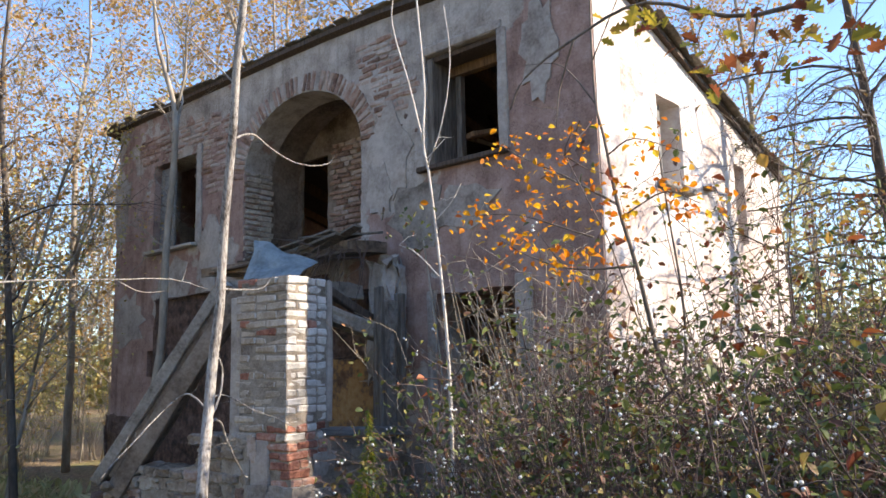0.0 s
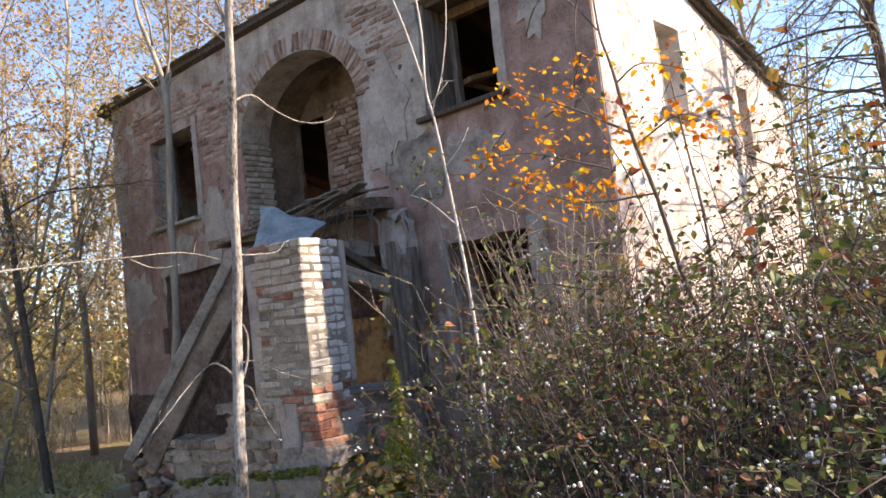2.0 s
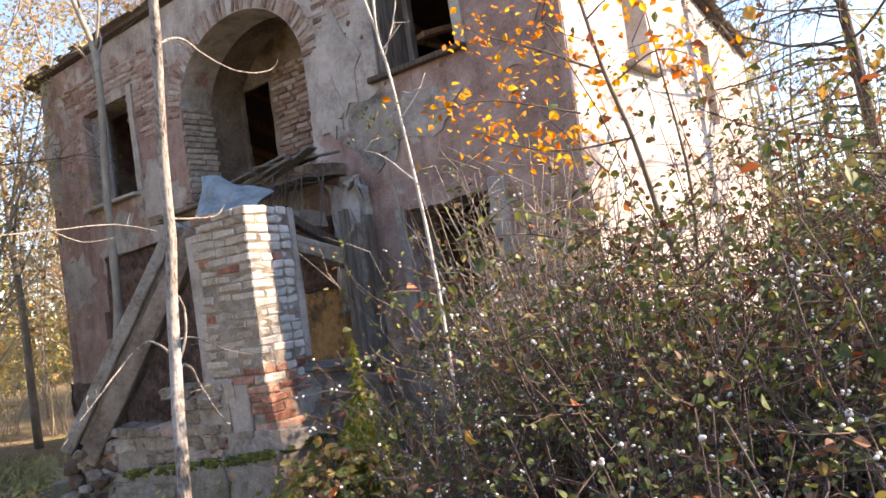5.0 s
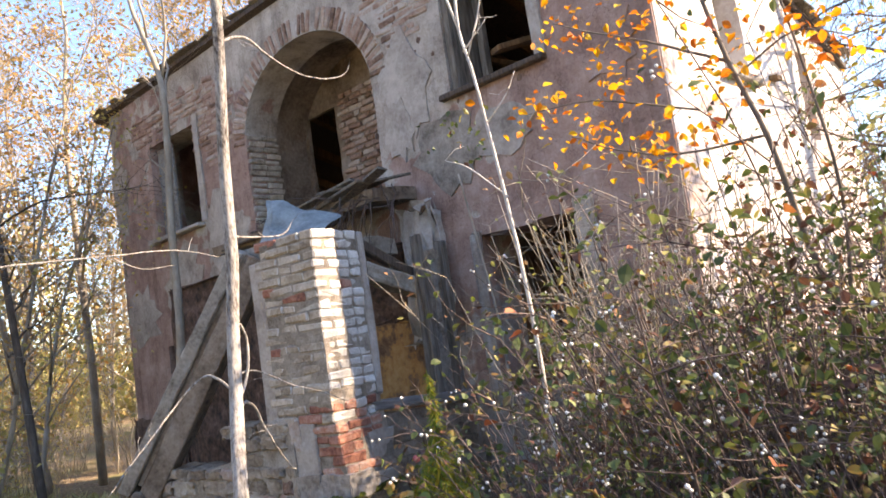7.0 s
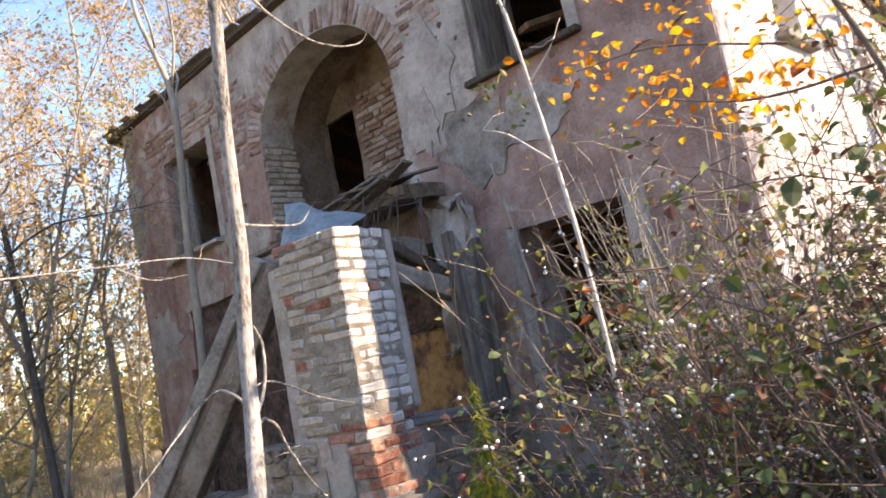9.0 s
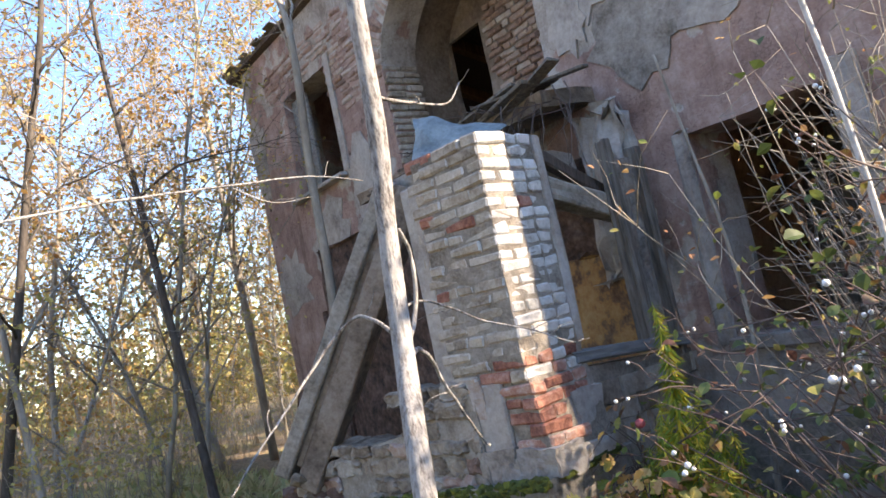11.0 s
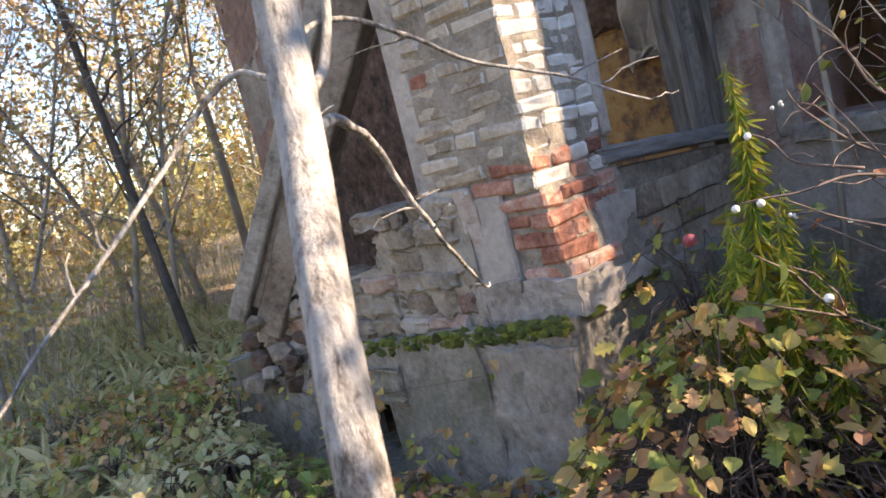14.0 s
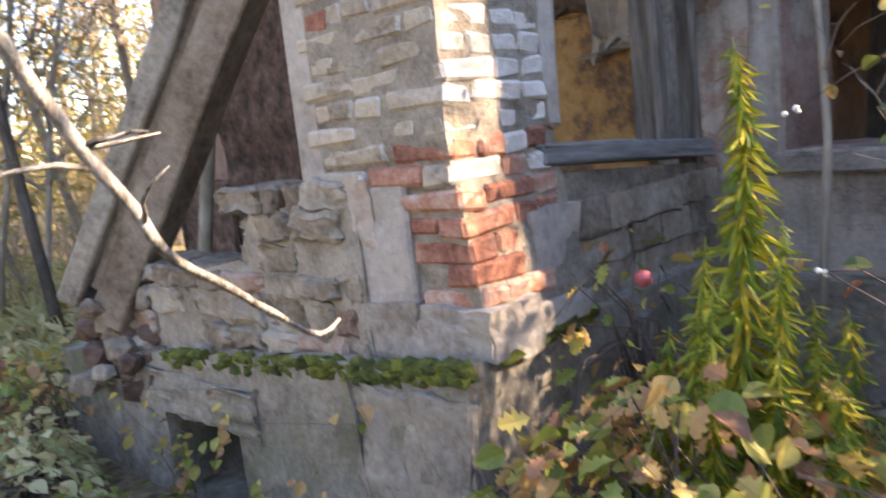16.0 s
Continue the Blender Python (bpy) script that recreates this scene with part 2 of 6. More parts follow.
def ground_mat():
    m, nt, b = base_mat("leaf_covered_soil", 0.95)
    tc = nt.nodes.new("ShaderNodeTexCoord")
    co = tc.outputs["Object"]
    a, c = noise_tex(nt, 0.5, 4, 0.6, co), noise_tex(nt, 14, 8, 0.75, co)
    v = nt.nodes.new("ShaderNodeTexVoronoi")
    v.inputs["Scale"].default_value = 16
    nt.links.new(co, v.inputs["Vector"])
    f = math_node(nt, "ADD", math_node(nt, "MULTIPLY", c.outputs["Fac"], 0.6), math_node(nt, "MULTIPLY", v.outputs["Distance"], 0.5))
    r = ramp_node(nt, [(0.25, (0.045, 0.033, 0.022)), (0.45, (0.14, 0.10, 0.062)), (0.62, (0.26, 0.185, 0.11)), (0.8, (0.36, 0.28, 0.17))])
    nt.links.new(f, r.inputs["Fac"])
    g = ramp_node(nt, [(0.45, (0, 0, 0)), (0.65, (0.8, 0.8, 0.8))])
    nt.links.new(a.outputs["Fac"], g.inputs["Fac"])
    col = mix_col(nt, g.outputs["Color"], r.outputs["Color"], (0.17, 0.17, 0.06))
    nt.links.new(col, b.inputs["Base Color"])
    bump(nt, b, f, 1.0, 0.05)
    return m


FACADE, PLINTH, GROUND = facade_mat(), plinth_mat(), ground_mat()
WOOD_DARK = wood_mat("dark_weathered_wood", (0.03, 0.022, 0.017), (0.14, 0.10, 0.075), (40, 40, 3))
WOOD_POST = wood_mat("brown_grey_timber", (0.06, 0.05, 0.04), (0.25, 0.22, 0.185), (30, 30, 4))
WOOD_GREY = wood_mat("grey_weathered_wood", (0.10, 0.10, 0.10), (0.30, 0.30, 0.29), (30, 3, 30))
WOOD_BROWN = wood_mat("brown_boards", (0.07, 0.035, 0.015), (0.26, 0.15, 0.07), (30, 30, 3))
BARK_PALE = bark_mat("pale_bark", [(0.38, (0.06, 0.05, 0.042)), (0.45, (0.20, 0.18, 0.165)), (0.52, (0.36, 0.34, 0.315)), (0.66, (0.52, 0.50, 0.47))], (70, 70, 24), 1.0, 0.016)
BARK_WHITE = bark_mat("white_bark", [(0.32, (0.30, 0.27, 0.24)), (0.5, (0.60, 0.57, 0.53)), (0.7, (0.72, 0.70, 0.66))], (40, 40, 20))
BARK_BROWN = bark_mat("brown_bark", [(0.3, (0.05, 0.04, 0.03)), (0.5, (0.15, 0.12, 0.095)), (0.7, (0.28, 0.24, 0.20))], (30, 30, 6))
BARK_DARK = bark_mat("dark_bark", [(0.3, (0.03, 0.024, 0.02)), (0.5, (0.085, 0.068, 0.055)), (0.7, (0.17, 0.145, 0.12))], (30, 30, 6))
BARK_WOODS = bark_mat("grey_bark", [(0.3, (0.13, 0.11, 0.085)), (0.5, (0.30, 0.26, 0.21)), (0.7, (0.52, 0.47, 0.39))], (8, 8, 2))
TWIG = bark_mat("twig_bark", [(0.3, (0.05, 0.034, 0.031)), (0.55, (0.135, 0.098, 0.086)), (0.78, (0.32, 0.26, 0.22))], (20, 20, 8), 0.3)
LEAF_GOLD = leaf_mat("golden_leaves", [(0.0, (0.30, 0.14, 0.04)), (0.3, (0.48, 0.26, 0.08)), (0.55, (0.58, 0.38, 0.14)), (0.75, (0.46, 0.30, 0.13)), (1.0, (0.30, 0.27, 0.08))], 0.45)
LEAF_ORANGE = leaf_mat("orange_leaves", [(0.0, (0.55, 0.13, 0.015)), (0.4, (0.78, 0.27, 0.015)), (0.75, (0.82, 0.40, 0.02)), (1.0, (0.70, 0.50, 0.05))], 0.5)
LEAF_BUSH = leaf_mat("snowberry_leaves", [(0.0, (0.05, 0.075, 0.022)), (0.4, (0.11, 0.15, 0.04)), (0.66, (0.19, 0.215, 0.06)), (0.74, (0.28, 0.24, 0.06)), (0.84, (0.18, 0.08, 0.04)), (1.0, (0.10, 0.045, 0.035))], 0.25)
LEAF_DULL = leaf_mat("dull_olive_leaves", [(0.0, (0.07, 0.075, 0.025)), (0.5, (0.16, 0.15, 0.05)), (0.8, (0.26, 0.21, 0.06)), (1.0, (0.24, 0.13, 0.05))], 0.3)
LEAF_RUST = leaf_mat("rust_leaves", [(0.0, (0.20, 0.05, 0.025)), (0.5, (0.36, 0.10, 0.04)), (0.8, (0.46, 0.18, 0.05)), (1.0, (0.50, 0.34, 0.06))], 0.3)
LEAF_BRAMBLE = leaf_mat("bramble_leaves", [(0.0, (0.13, 0.19, 0.04)), (0.22, (0.28, 0.31, 0.07)), (0.38, (0.48, 0.40, 0.11)), (0.60, (0.58, 0.37, 0.15)), (0.84, (0.46, 0.23, 0.11)), (1.0, (0.24, 0.12, 0.075))], 0.3)
LEAF_GREEN = leaf_mat("nettle_leaves", [(0.0, (0.08, 0.13, 0.03)), (0.4, (0.17, 0.24, 0.055)), (0.7, (0.30, 0.34, 0.09)), (1.0, (0.36, 0.26, 0.08))], 0.3)
LEAF_YELLOW = leaf_mat("goldenrod_leaves", [(0.0, (0.09, 0.17, 0.02)), (0.45, (0.20, 0.28, 0.03)), (0.75, (0.42, 0.42, 0.04)), (1.0, (0.58, 0.42, 0.05))], 0.35)
LEAF_OLIVE = leaf_mat("olive_leaves", [(0.0, (0.28, 0.27, 0.09)), (0.45, (0.46, 0.42, 0.15)), (0.8, (0.60, 0.48, 0.18)), (1.0, (0.42, 0.23, 0.08))], 0.4)
LEAF_OAK = leaf_mat("oak_leaves", [(0.0, (0.22, 0.06, 0.03)), (0.4, (0.30, 0.10, 0.04)), (0.65, (0.30, 0.30, 0.05)), (1.0, (0.62, 0.42, 0.05))], 0.45)
LEAF_HERB = leaf_mat("pale_herbs", [(0.0, (0.30, 0.32, 0.14)), (0.4, (0.50, 0.49, 0.24)), (0.75, (0.66, 0.60, 0.35)), (1.0, (0.52, 0.40, 0.22))], 0.4)
LEAF_DEAD = leaf_mat("dead_leaves", [(0.0, (0.09, 0.055, 0.035)), (0.4, (0.24, 0.15, 0.09)), (0.75, (0.38, 0.26, 0.16)), (1.0, (0.52, 0.40, 0.26))], 0.1, 0.8)
m_, nt_, b_ = base_mat("white_berry", 0.45)
b_.inputs["Base Color"].default_value = (0.80, 0.79, 0.76, 1)
b_.inputs["Subsurface Weight"].default_value = 0.0
BERRY = m_
m_, nt_, b_ = base_mat("red_fruit", 0.5)
nz_ = noise_tex(nt_, 30, 4)
rr_ = ramp_node(nt_, [(0.35, (0.28, 0.04, 0.06)), (0.65, (0.55, 0.16, 0.17))])
nt_.links.new(nz_.outputs["Fac"], rr_.inputs["Fac"])
nt_.links.new(rr_.outputs["Color"], b_.inputs["Base Color"])
FRUIT = m_
BROWN_PLASTER = rough_stone("brown_stained_plaster", [(0.32, (0.13, 0.075, 0.04)), (0.46, (0.28, 0.17, 0.10)), (0.6, (0.38, 0.26, 0.16)), (0.74, (0.46, 0.36, 0.26))], 20, 2.2, 0.7, vary=0.1)


# ---- builders ----
RNG = random.Random(7)


def mesh_of(name, verts, faces, *mats):
    me = bpy.data.meshes.new(name)
    me.from_pydata([tuple(v) for v in verts], [], faces)
    for m in mats:
        me.materials.append(m)
    return me


def bm_mesh(name, bm, *mats):
    bmesh.ops.recalc_face_normals(bm, faces=bm.faces)
    me = bpy.data.meshes.new(name)
    bm.to_mesh(me)
    bm.free()
    for m in mats:
        me.materials.append(m)
    return me


def part(name, me, parent, label="", m=None):
    ob = new(name, me)
    ob.parent = parent
    if m is not None:
        ob.matrix_basis = m
    return tagged(ob, label)


def thing(name, label, category, group="", m=None, kind=""):
    ob_ = new(name)
    ob_.empty_display_size = 0.1
    if m is not None:
        ob_.matrix_basis = m
    return tagged(ob_, label, category, group, kind)


def box_bm(x0, x1, y0, y1, z0, z1, bevel=0.0, jitter=0.0, seed=0, cuts=0):
    bm = bmesh.new()
    bmesh.ops.create_cube(bm, size=1.0)
    for v in bm.verts:
        v.co = Vector((x0 + (v.co.x + 0.5) * (x1 - x0), y0 + (v.co.y + 0.5) * (y1 - y0), z0 + (v.co.z + 0.5) * (z1 - z0)))
    if cuts:
        bmesh.ops.subdivide_edges(bm, edges=bm.edges[:], cuts=cuts, use_grid_fill=True)
    if jitter:
        r = random.Random(seed)
        for v in bm.verts:
            v.co += Vector((r.uniform(-1, 1), r.uniform(-1, 1), r.uniform(-1, 1))) * jitter
    if bevel:
        bmesh.ops.bevel(bm, geom=bm.edges[:], offset=bevel, segments=1, affect="EDGES")
    return bm


def box(name, parent, dims, mat, bevel=0.006, jitter=0.0, seed=0, label="", m=None, cuts=0):
    return part(name, bm_mesh(name, box_bm(*dims, bevel, jitter, seed, cuts), mat), parent, label, m)


def wall_bm(outer, holes, d0, d1, put):
    """A wall plate: outline and holes in two coordinates, between the depths d0 and d1; put maps (a, b, depth) to space."""
    bm = bmesh.new()
    rings = []
    for d in (d0, d1):
        edges, layer = [], []
        for loop in (outer, *holes):
            vs = [bm.verts.new(put(a, b, d)) for a, b in loop]
            layer.append(vs)
            edges += [bm.edges.new((vs[i], vs[(i + 1) % len(vs)])) for i in range(len(vs))]
        bmesh.ops.triangle_fill(bm, use_beauty=True, use_dissolve=False, edges=edges)
        rings.append(layer)
    for la, lb in zip(*rings):
        for i in range(len(la)):
            j = (i + 1) % len(la)
            bm.faces.new((la[i], la[j], lb[j], lb[i]))
    return bm


def rect(a0, a1, b0, b1):
    return [(a0, b0), (a1, b0), (a1, b1), (a0, b1)]


def ragged(loop, step, amount, seed):
    """The same outline with crumbling edges."""
    r, out = random.Random(seed), []
    for i, (a, b) in enumerate(loop):
        c, d = loop[(i + 1) % len(loop)]
        n = max(1, int(math.hypot(c - a, d - b) / step))
        for k in range(n):
            t = k / n
            out.append((a + (c - a) * t + r.uniform(-1, 1) * amount * (k > 0), b + (d - b) * t + r.uniform(-1, 1) * amount * (k > 0)))
    return out


class Tubes:
    """Many tapering tubes in one mesh."""

    def __init__(self):
        self.v, self.f = [], []

    def add(self, pts, radii, n=5):
        base, up = len(self.v), Vector((0.31, 0.17, 0.93)).normalized()
        pts = [Vector(p) for p in pts]
        for i, p in enumerate(pts):
            d = (pts[min(i + 1, len(pts) - 1)] - pts[max(i - 1, 0)]).normalized()
            s = d.cross(up if abs(d.dot(up)) < 0.95 else Vector((1, 0, 0))).normalized()
            t = d.cross(s)
            for k in range(n):
                a = 2 * math.pi * k / n
                self.v.append(p + (s * math.cos(a) + t * math.sin(a)) * radii[i])
        for i in range(len(pts) - 1):
            for k in range(n):
                a, b = base + i * n + k, base + i * n + (k + 1) % n
                self.f.append((a, b, b + n, a + n))
        self.f.append(tuple(base + (len(pts) - 1) * n + k for k in range(n)))
        self.f.append(tuple(base + n - 1 - k for k in range(n)))

    def mesh(self, name, mat):
        me = mesh_of(name, self.v, self.f, mat)
        me.polygons.foreach_set("use_smooth", [True] * len(me.polygons))
        return me


class Leaves:
    """Many folded leaves in one mesh."""

    def __init__(self, seed=1):
        self.v, self.f, self.r = [], [], random.Random(seed)

    def add(self, p, size, broad=0.5, droop=0.3, toward=None, lobed=False):
        r = self.r
        d = Vector(toward) if toward is not None else Vector((r.gauss(0, 1), r.gauss(0, 1), r.gauss(-droop, 0.7)))
        d = d.normalized() if d.length > 1e-4 else Vector((1, 0, 0))
        n = Vector((r.gauss(0, 0.6), r.gauss(0, 0.6), 1)).normalized()
        s = d.cross(n)
        s = s.normalized() if s.length > 1e-3 else Vector((0, 1, 0))
        n = s.cross(d)
        p, w, k = Vector(p), size * broad * 0.5, len(self.v)
        fold, curl = w * r.uniform(0.1, 0.7), size * r.uniform(-0.05, 0.2)
        side = ((0.10, 0.34), (0.28, 0.86), (0.46, 1.0), (0.66, 0.86), (0.84, 0.50))
        if lobed:
            side = ((0.10, 0.14), (0.22, 0.55), (0.30, 0.28), (0.44, 0.92), (0.54, 0.42), (0.70, 1.0), (0.78, 0.45), (0.90, 0.55))
        m = 2 * len(side) + 2
        rim = [(0.0, 0.0), *side, (1.0, 0.0), *((t, -q) for t, q in reversed(side))]
        for t, q in rim:
            self.v.append(p + d * size * t + s * w * q * r.uniform(0.86, 1.1) + n * (fold * abs(q) - curl * 1.7 * t * t))
        self.v.append(p + d * size * 0.5 - n * curl * 0.42)
        self.f += [(k + i, k + (i + 1) % m, k + m) for i in range(m)]

    def small(self, p, size, broad=0.6):
        r = self.r
        d = Vector((r.gauss(0, 1), r.gauss(0, 1), r.gauss(-0.3, 0.7))).normalized()
        s = d.orthogonal().normalized() * size * broad * 0.5
        s = Matrix.Rotation(r.uniform(0, 6.28), 3, d) @ s
        p, k = Vector(p), len(self.v)
        self.v += [p, p + d * size * 0.5 + s, p + d * size, p + d * size * 0.5 - s]
        self.f += [(k, k + 1, k + 2), (k, k + 2, k + 3)]

    def mesh(self, name, mat):
        return mesh_of(name, self.v, self.f, mat)


# ---- ground ----
def ground_z(x, y):
    t = min(max((x + 5.2) / 4.6, 0), 1)
    t = t * t * (3 - 2 * t)
    near, u = min(max((y - 4.4) / 1.3, 0), 1), min(max((x + 6.1) / 0.7, 0), 1)  # soil heaped against the house
    bank = 0.32 * near * near * (3 - 2 * near) * u * (1 - t)
    return 0.10 + 0.50 * t + bank + 0.05 * (noise.noise(Vector((x * 0.5, y * 0.5, 0))) if abs(x) < 60 else 0)


def build_ground():
    xs = [-900, -300, -120, -60, -40] + [-30 + 0.5 * i for i in range(81)] + [20, 40, 80, 300, 900]
    ys = [-900, -300, -120, -60, -35, -25] + [-15 + 0.5 * i for i in range(81)] + [35, 60, 120, 300, 900]
    verts = [(x, y, ground_z(x, y)) for y in ys for x in xs]
    n = len(xs)
    faces = [(j * n + i, j * n + i + 1, (j + 1) * n + i + 1, (j + 1) * n + i) for j in range(len(ys) - 1) for i in range(n - 1)]
    me = mesh_of("ground", verts, faces, GROUND)
    me.polygons.foreach_set("use_smooth", [True] * len(me.polygons))
    tagged(new("ground", me), "dark soil under fallen brown autumn leaves", "ground", kind="structure")


build_ground()

# ---- the ruined house ----
FX0, FX1, FY, FT = -13.08, -4.19, 6.0, 0.45
BACK = 10.4
ARCH_X, ARCH_R, ARCH_S, ARCH_H = -8.36, 1.15, 4.5, 0.87


def arch_loop(grow=0.0, base=3.3, n=22):
    pts = [(ARCH_X - ARCH_R - grow, base), (ARCH_X + ARCH_R + grow, base)]
    for i in range(n + 1):
        a = math.pi * i / n
        pts.append((ARCH_X + (ARCH_R + grow) * math.cos(a), ARCH_S + (ARCH_H + grow) * math.sin(a)))
    return pts


def roof_z(y, x=-9.0):
    return 5.97 - 0.016 * max(0.0, x + 8.5) ** 2 - 0.27 * (y - 6.0)


# pink limewash, whitened beyond the facade's tones to carry the sun's glare
GABLE = rough_stone("sunlit_pink_limewash", [(0.30, (0.30, 0.21, 0.18)), (0.40, (0.50, 0.40, 0.36)), (0.50, (0.64, 0.57, 0.53)), (0.62, (0.76, 0.72, 0.69))], 24, 1.6, 0.9, vary=0.05)
WIN_L = rect(-11.9, -10.67, 3.77, 5.10)
WIN_U = rect(-6.2, -5.24, 4.02, 5.23)
WIN_G = rect(-6.11, -5.12, 1.3, 2.69)
WIN_GL = rect(-11.95, -11.66, 1.9, 2.28)
facing = lambda a, b, d: Vector((a, d, b))
holes = [ragged(WIN_L, 0.15, 0.012, 1), ragged(WIN_U, 0.15, 0.012, 2), ragged(WIN_G, 0.15, 0.015, 3), ragged(WIN_GL, 0.15, 0.012, 4), ragged(arch_loop(), 0.3, 0.01, 5)]
top_edge = [(FX1 - 0.889 * i, roof_z(6.0, FX1 - 0.889 * i) - 0.06) for i in range(11)]
bm = wall_bm([(FX0, -0.3), (FX1, -0.3)] + top_edge, holes, FY, FY + FT, facing)
wall_front = tagged(new("wall_front", bm_mesh("wall_front", bm, FACADE)), "crumbling render, dull pink worn to grey", "wall", kind="structure")

sideways = lambda a, b, d: Vector((d, a, b))
gable_out = [(FY + FT, -0.3), (BACK + 0.4, -0.3), (BACK + 0.4, roof_z(BACK + 0.4, FX1) - 0.06), (FY + FT, roof_z(FY + FT, FX1) - 0.06)]
gw = [ragged(rect(7.2, 7.76, 3.72, 4.62), 0.15, 0.015, 6), ragged(rect(9.17, 9.5, 3.32, 4.26), 0.15, 0.015, 7)]
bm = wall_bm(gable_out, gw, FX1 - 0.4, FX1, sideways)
wall_right = tagged(new("wall_right", bm_mesh("wall_right", bm, GABLE)), "pale pink limewashed gable end, its colour whitened for the sun", "wall", kind="structure")
# the sun-whitened limewash also covers the sunlit end of the front wall
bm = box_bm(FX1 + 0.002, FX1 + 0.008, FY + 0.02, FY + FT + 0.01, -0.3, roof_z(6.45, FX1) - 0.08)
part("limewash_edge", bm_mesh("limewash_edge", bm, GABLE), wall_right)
bm = wall_bm([(FY + FT, -0.3), (BACK, -0.3), (BACK, roof_z(BACK) - 0.06), (FY + FT, roof_z(FY + FT) - 0.06)], [], FX0, FX0 + 0.4, sideways)
tagged(new("wall_left", bm_mesh("wall_left", bm, FACADE)), "crumbling rendered end wall", "wall", kind="structure")
bm = wall_bm(rect(FX0, FX1 - 0.4, -0.3, roof_z(BACK + 0.4, FX1) - 0.06), [rect(-6.4, -5.4, 1.2, 2.4)], BACK, BACK + 0.4, facing)
tagged(new("wall_back", bm_mesh("wall_back", bm, BROWN_PLASTER)), "brown stained back wall with one opening", "wall", kind="structure")
tagged(new("floor_upper", bm_mesh("floor_upper", box_bm(FX0 + 0.4, FX1 - 0.4, FY + FT, BACK, 3.0, 3.15), WOOD_DARK)), "dark upper floor", "floor", kind="structure")
tagged(new("floor", bm_mesh("floor", box_bm(FX0 + 0.4, FX1 - 0.4, FY + FT, BACK, 0.6, 0.7), CONCRETE)), "rubble-strewn ground floor", "floor", kind="structure")
tagged(new("wall_inner", bm_mesh("wall_inner", box_bm(-7.05, -6.85, FY + FT, BACK, 0.7, 4.4), BROWN_PLASTER)), "brown stained inner wall", "wall", kind="structure")

# roof: deck, rafters inside, tiles along the edges that show
sl = math.atan(0.285)
bm = bmesh.new()
x0, x1, ya, yb = FX0 - 0.36, FX1 + 0.06, 5.92, BACK + 0.46
gx, gy = [x0, -11.5, -10, -9, -8, -7.4, -6.7, -6.1, -5.5, -4.9, -4.5, x1], [ya, 6.5, 7.2, 7.9, 8.6, 9.3, 9.9, yb]
low = [[bm.verts.new(Vector((x, y, roof_z(y, x) - 0.05))) for x in gx] for y in gy]
high = [[bm.verts.new(Vector((x, y, roof_z(y, x) + 0.005))) for x in gx] for y in gy]
gone = {(7, 5), (8, 5)}  # unseen fallen-in gap, added so daylight reaches the upper room
for j in range(len(gy) - 1):
    for i in range(len(gx) - 1):
        if (i, j) in gone:
            continue
        for g, order in ((low, 1), (high, -1)):
            bm.faces.new([g[j][i], g[j][i + 1], g[j + 1][i + 1], g[j + 1][i]][::order])
for g in (range(len(gx) - 1),):
    for i in g:
        bm.faces.new((low[0][i], high[0][i], high[0][i + 1], low[0][i + 1]))
for j in range(len(gy) - 1):
    bm.faces.new((low[j][-1], high[j][-1], high[j + 1][-1], low[j + 1][-1]))
    bm.faces.new((low[j][0], low[j + 1][0], high[j + 1][0], high[j][0]))
roof = tagged(new("roof", bm_mesh("roof", bm, WOOD_DARK)), "low sloping roof with mossy broken tiles, fallen in at an added unseen gap", "roof", kind="structure")


def jitter_meshes(name, dims, mats, count, bevel, jitter, pick=None, seed=0):
    out = []
    for i in range(count):
        bm = box_bm(*dims, 0, jitter, seed + i)
        bmesh.ops.bevel(bm, geom=bm.edges[:], offset=bevel, segments=1, affect="EDGES")
        bmesh.ops.recalc_face_normals(bm, faces=bm.faces)
        if pick:
            for f in bm.faces:
                f.material_index = pick(f.normal)
        out.append(bm_mesh(name, bm, *mats))
    return out


tiles = jitter_meshes("roof_tile", (-0.12, 0.12, -0.19, 0.19, -0.012, 0.014), [TILE], 4, 0.006, 0.008, seed=20)
n = int((x1 - x0) / 0.235)
for i in range(n):
    for row in range(2):
        if RNG.random() < 0.06:
            continue
        y = 6.06 + row * 0.30 + RNG.uniform(-0.04, 0.03)
        xx = x0 + 0.12 + i * 0.235
        part("roof_tile", RNG.choice(tiles), roof, "", pose(xx, y, roof_z(y, xx) + 0.018 + 0.01 * (i % 2), -math.degrees(sl) + RNG.uniform(-1.5, 1), RNG.uniform(-2, 2), RNG.uniform(-4, 4)))
for i in range(16):
    y = 6.45 + i * 0.27
    part("roof_tile", RNG.choice(tiles), roof, "", pose(FX1 + 0.02 + RNG.uniform(-0.03, 0.03), y, roof_z(y, FX1) + 0.03, -math.degrees(sl) + RNG.uniform(-5, 3), RNG.uniform(-4, 8), RNG.uniform(-9, 9)))
for i in range(9):
    x = FX0 + 0.6 + i * 1.02
    bm = box_bm(x - 0.06, x + 0.06, FY + FT, BACK, -0.14, 0.0)
    for v in bm.verts:
        v.co.z += roof_z(v.co.y, v.co.x) - 0.06
    part("rafter", bm_mesh("rafter", bm, WOOD_BROWN), roof)
